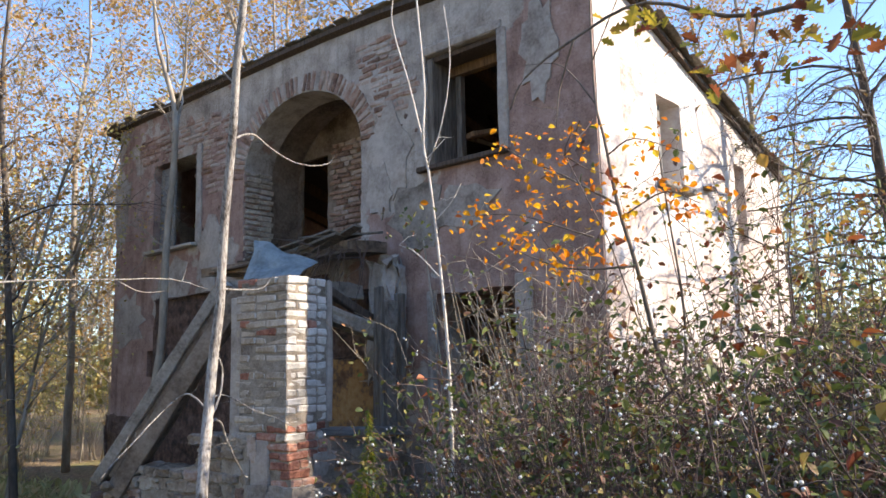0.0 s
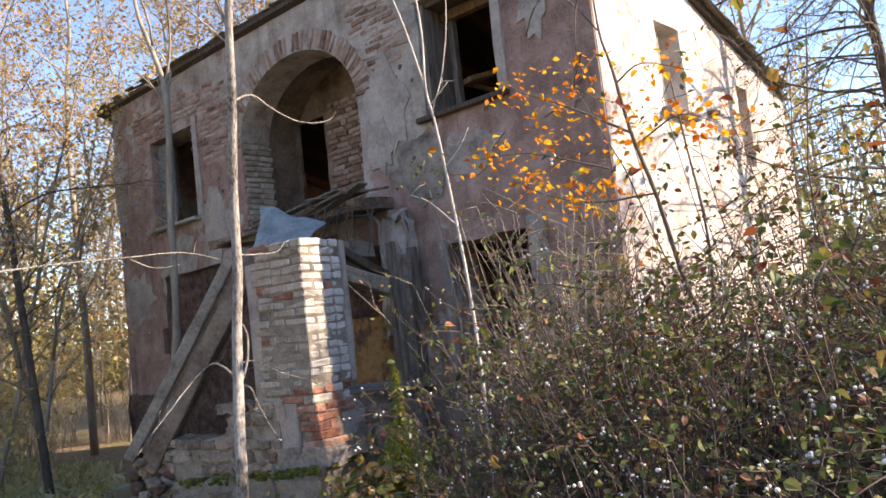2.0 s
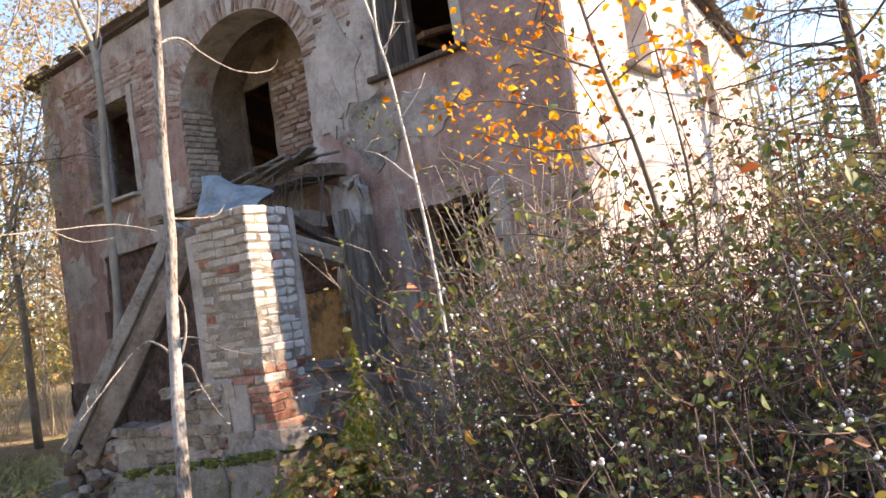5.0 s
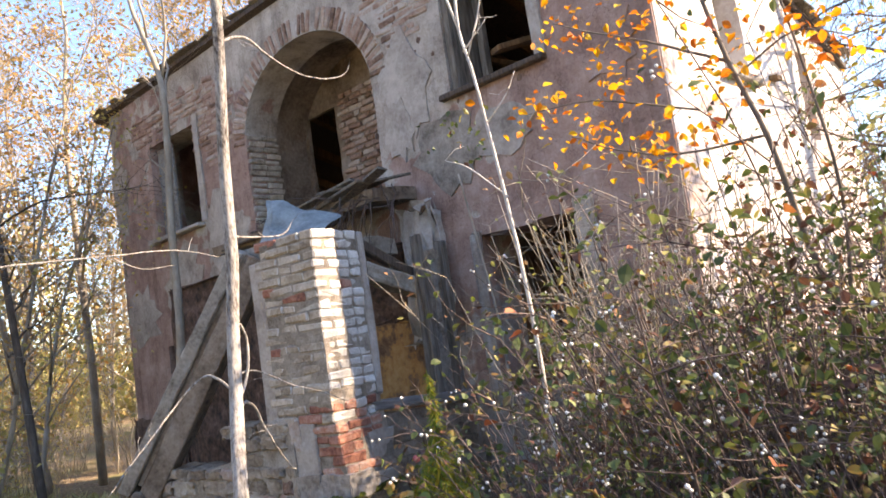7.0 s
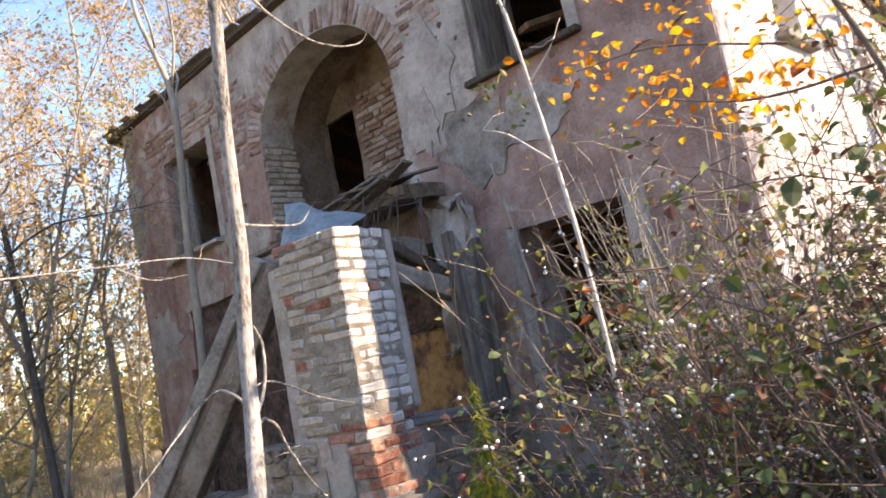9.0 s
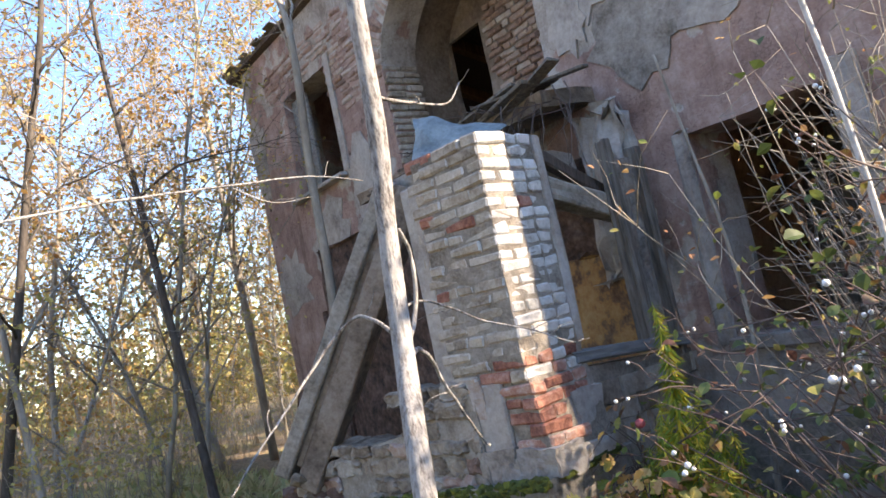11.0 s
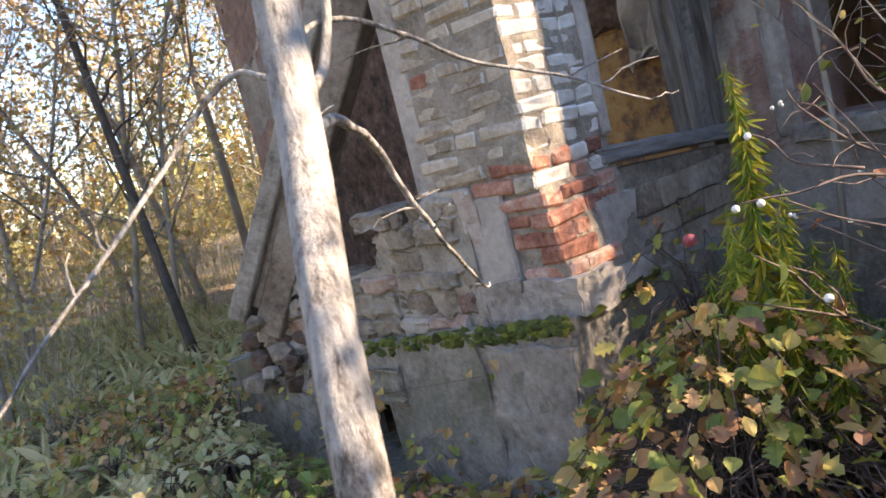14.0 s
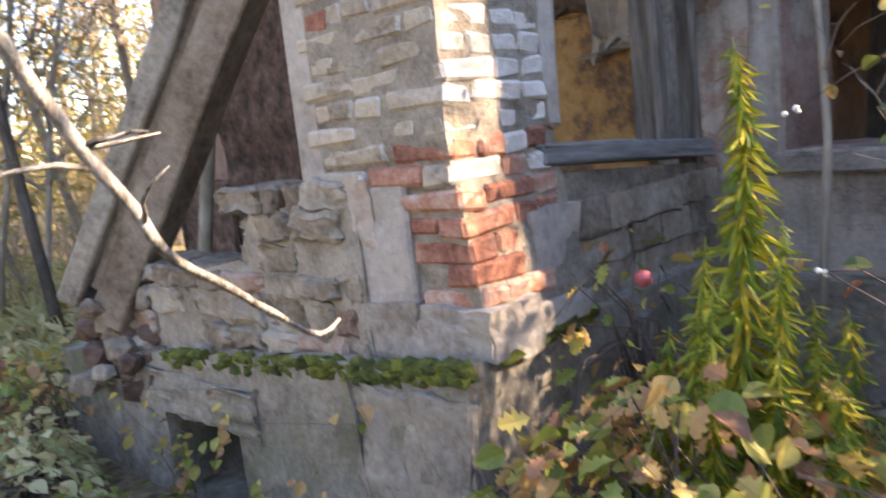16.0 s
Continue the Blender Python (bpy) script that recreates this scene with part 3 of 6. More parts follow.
for i, (x, y, z, l, ry, rz) in enumerate(((-5.6, 7.4, 4.2, 2.6, 24, 20), (-5.2, 7.2, 4.6, 2.4, -14, 60), (-6.1, 7.6, 4.5, 2.2, 40, -30), (-5.5, 8.2, 4.0, 2.8, 8, 5))):
    fallen = tagged(new("fallen_plank", bm_mesh("fallen_plank", box_bm(-l / 2, l / 2, -0.09, 0.09, -0.025, 0.025, 0.005), WOOD_BROWN)), "brown roof plank fallen inside the upper room", "plank", "fallen planks")
    fallen.matrix_basis = pose(x, y, z, 5, ry, rz)

# loggia behind the arch
bm = bmesh.new()
prof = arch_loop(0.1, 3.3, 24)
y0, y1 = FY + FT + 0.002, 6.98
ra = [bm.verts.new(Vector((a, y0, b))) for a, b in prof]
rb = [bm.verts.new(Vector((a, y1, b))) for a, b in prof]
for i in range(len(prof)):
    j = (i + 1) % len(prof)
    bm.faces.new((ra[i], ra[j], rb[j], rb[i]))
# brown niche plaster, darker than the facade render
LOGGIA = rough_stone("dark_brown_loggia_plaster", [(0.32, (0.07, 0.05, 0.035)), (0.44, (0.18, 0.13, 0.095)), (0.56, (0.26, 0.205, 0.16)), (0.72, (0.36, 0.31, 0.27))], 25, 1.8, 0.6, vary=0.05)
loggia = tagged(new("wall_loggia", bm_mesh("wall_loggia", bm, LOGGIA)), "mottled dark brown plaster niche behind the arch", "wall", kind="structure")
solid = loggia.modifiers.new("thickness", "SOLIDIFY")
solid.thickness, solid.offset = 0.05, 1.0
DOOR = rect(-9.54, -8.96, 3.74, 4.90)
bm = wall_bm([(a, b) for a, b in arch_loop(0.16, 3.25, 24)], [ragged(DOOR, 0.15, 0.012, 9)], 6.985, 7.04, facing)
loggia_back = tagged(new("wall_loggia_back", bm_mesh("wall_loggia_back", bm, LOGGIA)), "mottled dark brown plaster wall with bare brick and a dark window opening", "wall", kind="structure")
window_niche = tagged(new("window_1"), "dark glassless window in the niche", "window", kind="structure")
box("window_sill", window_niche, (-9.66, -8.84, 6.88, 7.02, 3.64, 3.72), RENDER_GREY, 0.012, 0.006, 3, "worn pale stone sill")

# window sills and frame remains on the facade
win_up = tagged(new("window_2"), "glassless upper window with brown timber remains", "window", kind="structure")
box("window_sill", win_up, (-6.31, -5.13, 5.93, 6.12, 3.96, 4.015), WOOD_DARK, 0.01, 0.008, 5, "rotten projecting sill")
box("lintel", win_up, (-6.26, -5.18, 5.985, 6.12, 5.23, 5.32), RENDER_GREY, 0.01, 0.006, 6)
box("frame_lining", win_up, (-6.196, -6.12, 6.03, 6.42, 4.03, 5.2), WOOD_POST, 0.006, 0.006, 44, "weathered brown timber lining", cuts=2)
box("frame_lining", win_up, (-6.19, -5.25, 6.06, 6.4, 5.165, 5.222), WOOD_DARK, 0.006, 0.005, 45)
box("frame_post", win_up, (-6.07, -6.0, 6.34, 6.42, 4.02, 5.16), WOOD_POST, 0.006, 0.004, 7, "pale brown frame post")
box("frame_head", win_up, (-6.18, -5.22, 6.3, 6.4, 5.06, 5.16), WOOD_BROWN, 0.006, 0.004, 8)
box("jamb_render", win_up, (-5.24, -5.13, 5.982, 6.01, 4.02, 5.23), RENDER_GREY, 0.008, 0.01, 9, cuts=2)
win_left = tagged(new("window_3"), "glassless upper window with broken sill", "window", kind="structure")
box("window_sill", win_left, (-12.02, -10.62, 5.89, 6.1, 3.71, 3.77), RENDER_GREY, 0.012, 0.012, 10, "broken stone sill")
box("jamb_render", win_left, (-10.67, -10.53, 5.98, 6.01, 3.77, 5.20), RENDER_GREY, 0.008, 0.01, 11, cuts=2)
box("shutter", win_left, (-11.88, -11.46, 6.10, 6.14, 3.79, 5.06), WOOD_GREY, 0.006, 0.004, 41, "pale grey shutter board")
win_ground = tagged(new("window_4"), "glassless ground-floor window half hidden by bushes", "window", kind="structure")
box("jamb_render", win_ground, (-5.12, -4.94, 5.975, 6.01, 1.3, 2.8), RENDER_GREY, 0.01, 0.012, 13, cuts=2)
box("jamb_render", win_ground, (-6.24, -6.11, 5.988, 6.01, 1.25, 2.72), RENDER_GREY, 0.01, 0.014, 14, cuts=2)
box("window_sill", win_ground, (-6.16, -5.04, 5.96, 6.1, 1.2, 1.3), CONCRETE, 0.012, 0.01, 15)
bm = box_bm(-6.25, FX1, 5.86, 5.996, -0.2, 0.78, 0, 0, 6, 7)
for v in bm.verts:
    v.co += Vector(noise.noise_vector(v.co * 4)) * 0.03 * (1 if v.co.y < 5.95 else 0)
part("base_course", bm_mesh("base_course", bm, PLINTH), wall_front, "damp grey base course")
win_gable = tagged(new("window_5"), "narrow glassless gable window with a stone sill", "window", kind="structure")
box("window_sill", win_gable, (FX1 - 0.1, FX1 + 0.09, 7.12, 7.86, 3.65, 3.72), CONCRETE, 0.01, 0.008, 17)
box("frame_post", win_gable, (FX1 - 0.2, FX1 - 0.12, 7.45, 7.52, 3.73, 4.6), WOOD_GREY, 0.006, 0.004, 18)
for i, x in enumerate((-5.9, -6.4, -6.15)):
    bd = tagged(new("leaning_board", bm_mesh("leaning_board", box_bm(-0.1, 0.1, -0.015, 0.015, 0, 2.1 - 0.2 * (i % 3), 0.004), WOOD_POST)), "brown board leaning inside the ground-floor room", "board", "leaning boards")
    bd.matrix_basis = pose(x, 7.4 + 0.3 * (i % 2), 0.7, -14, 4 * (i % 3 - 1), 6 * i)

# ---- the collapsed porch; its own axes: corner of the pillar at the origin ----
MV = pose(-6.12, 4.16, 0, 0, 0, 8.5)

plinth = thing("porch_plinth", "mossy grey rendered porch plinth with a square vent hole", "plinth", m=MV)
top = lambda a: 0.895 + 0.085 * a
hole_loop = ragged([(-1.72, 0.12), (-1.15, 0.12), (-1.15, 0.53), (-1.72, 0.49)], 0.1, 0.012, 3)
out = [(-2.8, -0.3), (0.06, -0.3)] + [(0.06 - 2.86 * i / 18, top(0.06 - 2.86 * i / 18) + RNG.uniform(-0.012, 0.012)) for i in range(19)]
part("front_face", bm_mesh("front_face", wall_bm(out, [hole_loop], -0.10, 0.25, facing), PLINTH), plinth)
bm = wall_bm([(0.25, -0.3), (1.72, -0.3), (1.72, 0.88), (0.25, 0.90)], [], -0.3, 0.06, sideways)
part("side_face", bm_mesh("side_face", bm, PLINTH), plinth)
bm = wall_bm([(0.25, -0.3), (1.72, -0.3), (1.72, 0.65), (0.25, 0.64)], [], -2.8, -2.5, sideways)
part("side_face", bm_mesh("side_face", bm, PLINTH), plinth)
box("slab", plinth, (-2.5, -0.3, 0.25, 1.7, 0.5, 0.62), CONCRETE)
box("vent_lintel", plinth, (-1.90, -1.0, -0.112, -0.09, 0.50, 0.68), PLINTH, 0.008, 0.014, 21, cuts=4)
box("repair_patch", plinth, (-0.42, 0.068, -0.108, -0.09, -0.1, 0.80), CONCRETE, 0.008, 0.018, 23, cuts=5)
# moss cushions along the ledge
r = random.Random(5)
for i in range(280):
    a = 0.06 - (r.random() ** 1.5) * 1.7
    bm = bmesh.new()
    bmesh.ops.create_icosphere(bm, subdivisions=1, radius=1.0)
    s = r.uniform(0.012, 0.034)
    for v in bm.verts:
        v.co = Vector((v.co.x * s * 1.25, v.co.y * s * 0.8, v.co.z * s * 0.75)) + Vector((r.uniform(-1, 1), r.uniform(-1, 1), r.uniform(-1, 1))) * s * 0.3
    part("moss_cushion", bm_mesh("moss_cushion", bm, MOSS), plinth, "yellow-green moss" if i == 0 else "", pose(a, -0.095 + r.uniform(-0.008, 0.02), top(a) - 0.055 * r.random() ** 1.4 + 0.004))
for i in range(16):
    bm = bmesh.new()
    bmesh.ops.create_icosphere(bm, subdivisions=1, radius=1.0)
    s = r.uniform(0.025, 0.05)
    for v in bm.verts:
        v.co = Vector((v.co.x * s * 0.8, v.co.y * s * 1.7, v.co.z * s * 0.5)) + Vector((r.uniform(-1, 1), r.uniform(-1, 1), r.uniform(-1, 1))) * s * 0.18
    part("moss_cushion", bm_mesh("moss_cushion", bm, MOSS), plinth, "", pose(0.055 + r.uniform(-0.015, 0.01), r.uniform(-0.05, 0.7), 0.90 + r.uniform(-0.03, 0.01)))

# stones: low ruined wall and the foot of the pillar
def wall_top(a):
    prof = ((-2.05, 1.0), (-1.9, 1.1), (-1.24, 1.15), (-1.12, 1.22), (-1.02, 1.4), (-0.4, 1.43))
    for (p, q), (s, t) in zip(prof, prof[1:]):
        if p <= a <= s:
            return q + (t - q) * (a - p) / (s - p)
    return 0.0


low_wall = thing("ruined_parapet", "low broken wall of rough grey stones on the porch plinth", "stone wall", m=MV)
z, k = 0.70, 0
for h in (0.11, 0.10, 0.12, 0.09, 0.11, 0.10, 0.10, 0.09):
    a = -2.05
    while a < -0.42:
        w = RNG.uniform(0.10, 0.30)
        b = min(a + w, -0.41)
        mid = (a + b) / 2
        lo = max(z, top(mid) - 0.01)
        if wall_top(mid) > z + h * 0.45 and b - a > 0.06 and z + h > lo + 0.04:
            k += 1
            bm = box_bm(a + 0.004, b - 0.004, -0.035 + RNG.uniform(-0.02, 0.03), 0.3, lo + 0.003, z + h - 0.005, 0, 0, k, 4)
            for v in bm.verts:
                v.co += Vector(noise.noise_vector(v.co * 9 + Vector((k, 0, 0)))) * 0.022 + Vector(noise.noise_vector(v.co * 26)) * 0.007
            bmesh.ops.bevel(bm, geom=[e for e in bm.edges if e.calc_face_angle(0) > 0.9], offset=0.012, segments=1, affect="EDGES")
            part("stone", bm_mesh("stone", bm, BRICK_OLD if RNG.random() < 0.08 else STONE), low_wall)
        a = b
    z += h
bm = wall_bm([(-2.0, 0.68), (-0.4, 0.8), (-0.4, 1.38), (-0.98, 1.33), (-1.08, 1.16), (-2.0, 1.0)], [], -0.018, 0.28, facing)
part("mortar", bm_mesh("mortar", bm, MORTAR), low_wall)

# brick pillar
pillar = thing("brick_pillar", "limewashed brick porch pillar, red bricks laid bare near its foot", "pillar", m=MV)
part("core", bm_mesh("core", box_bm(-0.55, -0.010, 0.009, 0.53, 2.0, 2.72, 0.004), MORTAR), pillar, "grey lime mortar")
bm = box_bm(-0.55, -0.009, 0.006, 0.53, 1.0, 2.06, 0, 0, 0, 24)
for v in bm.verts:
    v.co += Vector(noise.noise_vector(v.co * 11)) * 0.009 + Vector((0.17 * max(0.0, 1.46 - v.co.z), 0, 0)) * (v.co.x > -0.3) + Vector((-0.010, 0.010, 0)) * (v.co.z < 1.5)
part("mortar", bm_mesh("mortar", bm, MORTAR), pillar, "smeared grey lime mortar")
part("jamb", bm_mesh("jamb", box_bm(-0.69, -0.545, 0.008, 0.4, 1.42, 2.60, 0.012, 0.006, 2, 3), RENDER_GREY), pillar, "smooth grey render strip")
box("corner_strip", pillar, (-0.03, 0.006, 0.49, 0.56, 1.52, 2.74), RENDER_GREY, 0.01, 0.006, 4, "pale render strip", cuts=2)
# faces turned to the sun take the second, paler material
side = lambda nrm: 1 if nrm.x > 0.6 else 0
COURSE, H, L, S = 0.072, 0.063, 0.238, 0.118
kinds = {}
for key, front, right in (("grey", BRICK_GREY, BRICK_SUNLIT), ("red", BRICK_RED, BRICK_RED)):
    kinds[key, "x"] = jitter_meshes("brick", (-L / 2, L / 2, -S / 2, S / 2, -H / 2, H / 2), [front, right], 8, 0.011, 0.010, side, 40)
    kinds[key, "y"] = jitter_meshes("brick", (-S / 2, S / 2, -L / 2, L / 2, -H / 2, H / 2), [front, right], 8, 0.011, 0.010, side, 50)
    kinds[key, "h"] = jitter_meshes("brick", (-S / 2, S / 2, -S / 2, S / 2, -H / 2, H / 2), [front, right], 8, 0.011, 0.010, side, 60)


def red_here(a, b, z):
    if 1.04 < z < 1.40 and a > -0.40 + 0.25 * max(0, 1.25 - z) and b < 0.48 - 0.9 * max(0, 1.28 - z):
        return RNG.random() < 0.88
    if 1.40 < z < 1.55 and a > -0.38 and b < 0.5:
        return RNG.random() < 0.75
    return (2.25 < z < 2.40 and RNG.random() < 0.3) or RNG.random() < 0.02


def lay(kind, a, b, z):
    if z < 1.40 and a < -0.33 + 0.1 * (z < 1.2):
        return
    if z < 1.25 and b > 0.25:
        return
    key = "red" if red_here(a, b, z) else "grey"
    a += 0.17 * max(0.0, 1.46 - z)
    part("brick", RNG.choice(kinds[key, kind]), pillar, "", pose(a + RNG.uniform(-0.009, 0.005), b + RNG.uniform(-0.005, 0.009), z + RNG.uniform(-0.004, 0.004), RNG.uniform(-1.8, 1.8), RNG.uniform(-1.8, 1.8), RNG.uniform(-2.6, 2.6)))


for k in range(24):
    z = 1.06 + k * COURSE
    if k % 2 == 0:
        lay("x", -L / 2, S / 2, z)
        for a in (-0.305, -0.427) if k % 4 == 0 else (-0.365,):
            lay("h" if k % 4 == 0 else "x", a, S / 2, z)
        lay("h", -0.495, S / 2, z)
        for b in (0.185, 0.308, 0.43) if k % 4 else (0.245, 0.43):
            lay("h" if k % 4 or b > 0.4 else "y", -S / 2, b, z)
    else:
        lay("y", -S / 2, L / 2, z)
        for a in (-0.24, -0.485):
            lay("x", a, S / 2, z)
        for b in (0.305, 0.43):
            lay("h", -S / 2, b, z)
# the pillar's foot: rough stones and a rendered patch
for i, (a0, a1, b1, z0, z1, mt) in enumerate(((-0.42, -0.18, 0.2, 0.86, 1.05, RENDER_GREY), (-0.175, 0.10, 0.22, 0.88, 1.04, RENDER_GREY), (-0.46, -0.42, 0.2, 0.9, 1.2, STONE), (-0.2, 0.085, 0.5, 0.9, 1.0, RENDER_GREY), (-0.425, -0.335, 0.2, 1.2, 1.42, BRICK_OLD))):
    bm = box_bm(a0, a1, -0.015, b1, z0, z1, 0, 0, i, 6)
    for v in bm.verts:
        v.co += Vector(noise.noise_vector(v.co * 8 + Vector((i * 3, 5, 0)))) * 0.02 + Vector(noise.noise_vector(v.co * 23)) * 0.008
    part("foot_stone", bm_mesh("foot_stone", bm, mt), pillar)
part("render_patch", bm_mesh("render_patch", box_bm(-0.42, -0.19, -0.006, 0.1, 1.03, 1.40, 0.01, 0.006, 3, 3), RENDER_GREY), pillar, "smooth grey render patch")
bm = box_bm(-0.2, 0.035, 0.30, 0.56, 0.9, 1.27, 0, 0, 1, 4)
for v in bm.verts:
    v.co += Vector(noise.noise_vector(v.co * 7)) * 0.018
part("foot_render", bm_mesh("foot_render", bm, RENDER_GREY), pillar, "grey crumbling render")

# side wall under the sill, sill board and post
side_wall = thing("porch_side_wall", "grey stone and render wall under the porch window", "wall", m=MV)
bm = wall_bm([(0.5, 0.86), (1.74, 0.86), (1.74, 1.28), (0.5, 1.37)], [], -0.25, -0.02, sideways)
part("mortar", bm_mesh("mortar", bm, MORTAR), side_wall)
z = 0.88
for h in (0.13, 0.12, 0.13):
    b = 0.52
    while b < 1.7:
        w = RNG.uniform(0.16, 0.36)
        bm = box_bm(-0.2, 0.005 + RNG.uniform(-0.015, 0.015), b + 0.005, min(b + w, 1.74) - 0.005, z + 0.004, z + h - 0.006, 0, 0, 1, 2)
        for v in bm.verts:
            v.co += Vector(noise.noise_vector(v.co * 8 + Vector((7, 0, b)))) * 0.018
        part("stone", bm_mesh("stone", bm, STONE), side_wall)
        b += w
    z += h
porch_window = thing("porch_window", "grey weathered timber window frame without glass", "window frame", m=MV)
box("sill", porch_window, (-0.17, 0.015, 0.0, 1.31, 0.0, 0.075), WOOD_GREY, 0.008, 0.008, 31, "grey weathered timber sill board", pose(0, 0.43, 1.40, -4.2), cuts=2)
box("post", porch_window, (-0.12, -0.02, 1.30, 1.37, 1.36, 2.75), WOOD_POST, 0.008, 0.012, 32, cuts=2)
box("post", porch_window, (-0.1, -0.01, 1.62, 1.70, 1.2, 2.70), WOOD_POST, 0.008, 0.012, 33, cuts=2)
box("panel", porch_window, (-0.16, -0.06, 1.39, 1.60, 1.36, 2.62), CONCRETE, 0.006, 0.022, 34, "stained grey render", cuts=3)

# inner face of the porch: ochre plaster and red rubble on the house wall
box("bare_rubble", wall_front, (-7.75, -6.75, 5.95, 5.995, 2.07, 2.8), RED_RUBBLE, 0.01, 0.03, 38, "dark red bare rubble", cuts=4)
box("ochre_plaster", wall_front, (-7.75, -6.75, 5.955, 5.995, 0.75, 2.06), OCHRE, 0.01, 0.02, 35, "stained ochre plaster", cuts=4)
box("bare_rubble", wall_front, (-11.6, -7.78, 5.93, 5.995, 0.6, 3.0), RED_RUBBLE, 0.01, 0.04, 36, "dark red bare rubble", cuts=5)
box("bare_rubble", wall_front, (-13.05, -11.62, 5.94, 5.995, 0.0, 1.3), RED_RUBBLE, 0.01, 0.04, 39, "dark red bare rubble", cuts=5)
box("pilaster", wall_front, (-6.95, -6.55, 5.84, 5.995, 1.9, 3.05), RENDER_GREY, 0.02, 0.06, 37, "broken grey rendered pilaster", cuts=4)

# broken balcony edge, boards and beams
ledge = thing("broken_balcony_slab", "broken edge of a balcony slab, rotten boards on the house wall", "balcony")
bm = box_bm(-9.65, -6.8, 5.45, 5.99, 3.18, 3.30, 0, 0, 3, 5)
for v in bm.verts:
    k = max(0, (5.8 - v.co.y) / 0.35)
    v.co += Vector(noise.noise_vector(v.co * 3.0)) * 0.10 * k + Vector((0, 0.12 * k * noise.noise(v.co * 2), -0.04 * k))
part("slab", bm_mesh("slab", bm, WEB), ledge)
for i in range(16):
    x = -8.9 + 0.135 * i + RNG.uniform(-0.1, 0.1)
    box("board", ledge, (-0.5, 0.5, -0.05, 0.05, -0.012, 0.012), (WOOD_POST, WOOD_DARK, WOOD_POST)[i % 3], 0.004, 0.006, i, "", pose(x, 5.5 + RNG.uniform(-0.14, 0.1), 3.19 + 0.008 * i + RNG.uniform(-0.06, 0.04), RNG.uniform(-20, 20), RNG.uniform(-9, 5), RNG.uniform(-15, 15)))
tb = Tubes()
r = random.Random(11)
for i in range(90):
    x, y, z = r.uniform(-8.4, -6.6), r.uniform(5.25, 5.75), r.uniform(3.05, 3.35)
    pts = [(x, y, z)]
    dx, dz = r.uniform(-0.05, 0.05), r.uniform(-0.14, 0.02)
    for s in range(5):
        pts.append((pts[-1][0] + dx + r.uniform(-0.03, 0.03), pts[-1][1] - 0.03 + r.uniform(-0.04, 0.03), pts[-1][2] + dz))
    tb.add(pts, [0.006, 0.005, 0.005, 0.004, 0.003, 0.002], 4)
tagged(part("root_tangle", tb.mesh("root_tangle", TWIG), ledge, "tangle of dry hanging roots"), kind="stuff")

slab2 = thing("porch_roof_slab", "sagging concrete remains of the porch roof", "slab", m=MV)
bm = box_bm(-1.35, -0.6, 0.5, 1.7, 2.70, 2.84, 0, 0, 4, 4)
for v in bm.verts:
    v.co += Vector(noise.noise_vector(v.co * 2.5)) * 0.05
part("slab", bm_mesh("slab", bm, CONCRETE), slab2)
cross_beam = tagged(new("fallen_cross_beam", bm_mesh("fallen_cross_beam", box_bm(-0.07, 0.07, 0, 1.3, -0.075, 0.075, 0.012, 0.012, 2, 3), BEAM)), "grey concrete beam fallen between pillar and house", "beam")
cross_beam.matrix_basis = pose(-6.42, 4.72, 2.5, -13, 0, 6)
cross_beam2 = tagged(new("fallen_cross_beam", bm_mesh("fallen_cross_beam", box_bm(-0.035, 0.035, 0, 1.25, -0.045, 0.045, 0.01, 0.006, 3, 2), WOOD_DARK)), "grey timber fallen between pillar and house", "beam")
cross_beam2.matrix_basis = pose(-6.36, 4.75, 2.70, -19, 0, 12)

# long concrete beam leaning on the pillar
beam = thing("leaning_concrete_beam", "long weathered concrete beam leaning on the porch pillar", "beam")
A, B = Vector((-2.165, -0.26, 1.07)), Vector((-1.20, 0.31, 2.84))
ax = (B - A).normalized()
into = -ax.cross(Vector((0, 0, 1))).normalized()
up = into.cross(ax)
up = up if up.z > 0 else -up
mb = MV @ Matrix(((ax.x, into.x, up.x, A.x), (ax.y, into.y, up.y, A.y), (ax.z, into.z, up.z, A.z), (0, 0, 0, 1)))
beam.matrix_basis = mb
LN = (B - A).length


def rough_box(dims, cuts, amount, freq, seed):
    bm = box_bm(*dims, 0, 0, 0, cuts)
    for v in bm.verts:
        v.co += Vector(noise.noise_vector(v.co * freq + Vector((seed, seed, 0)))) * amount
    bmesh.ops.bevel(bm, geom=[e for e in bm.edges if e.calc_face_angle(0) > 0.9], offset=0.01, segments=1, affect="EDGES")
    return bm


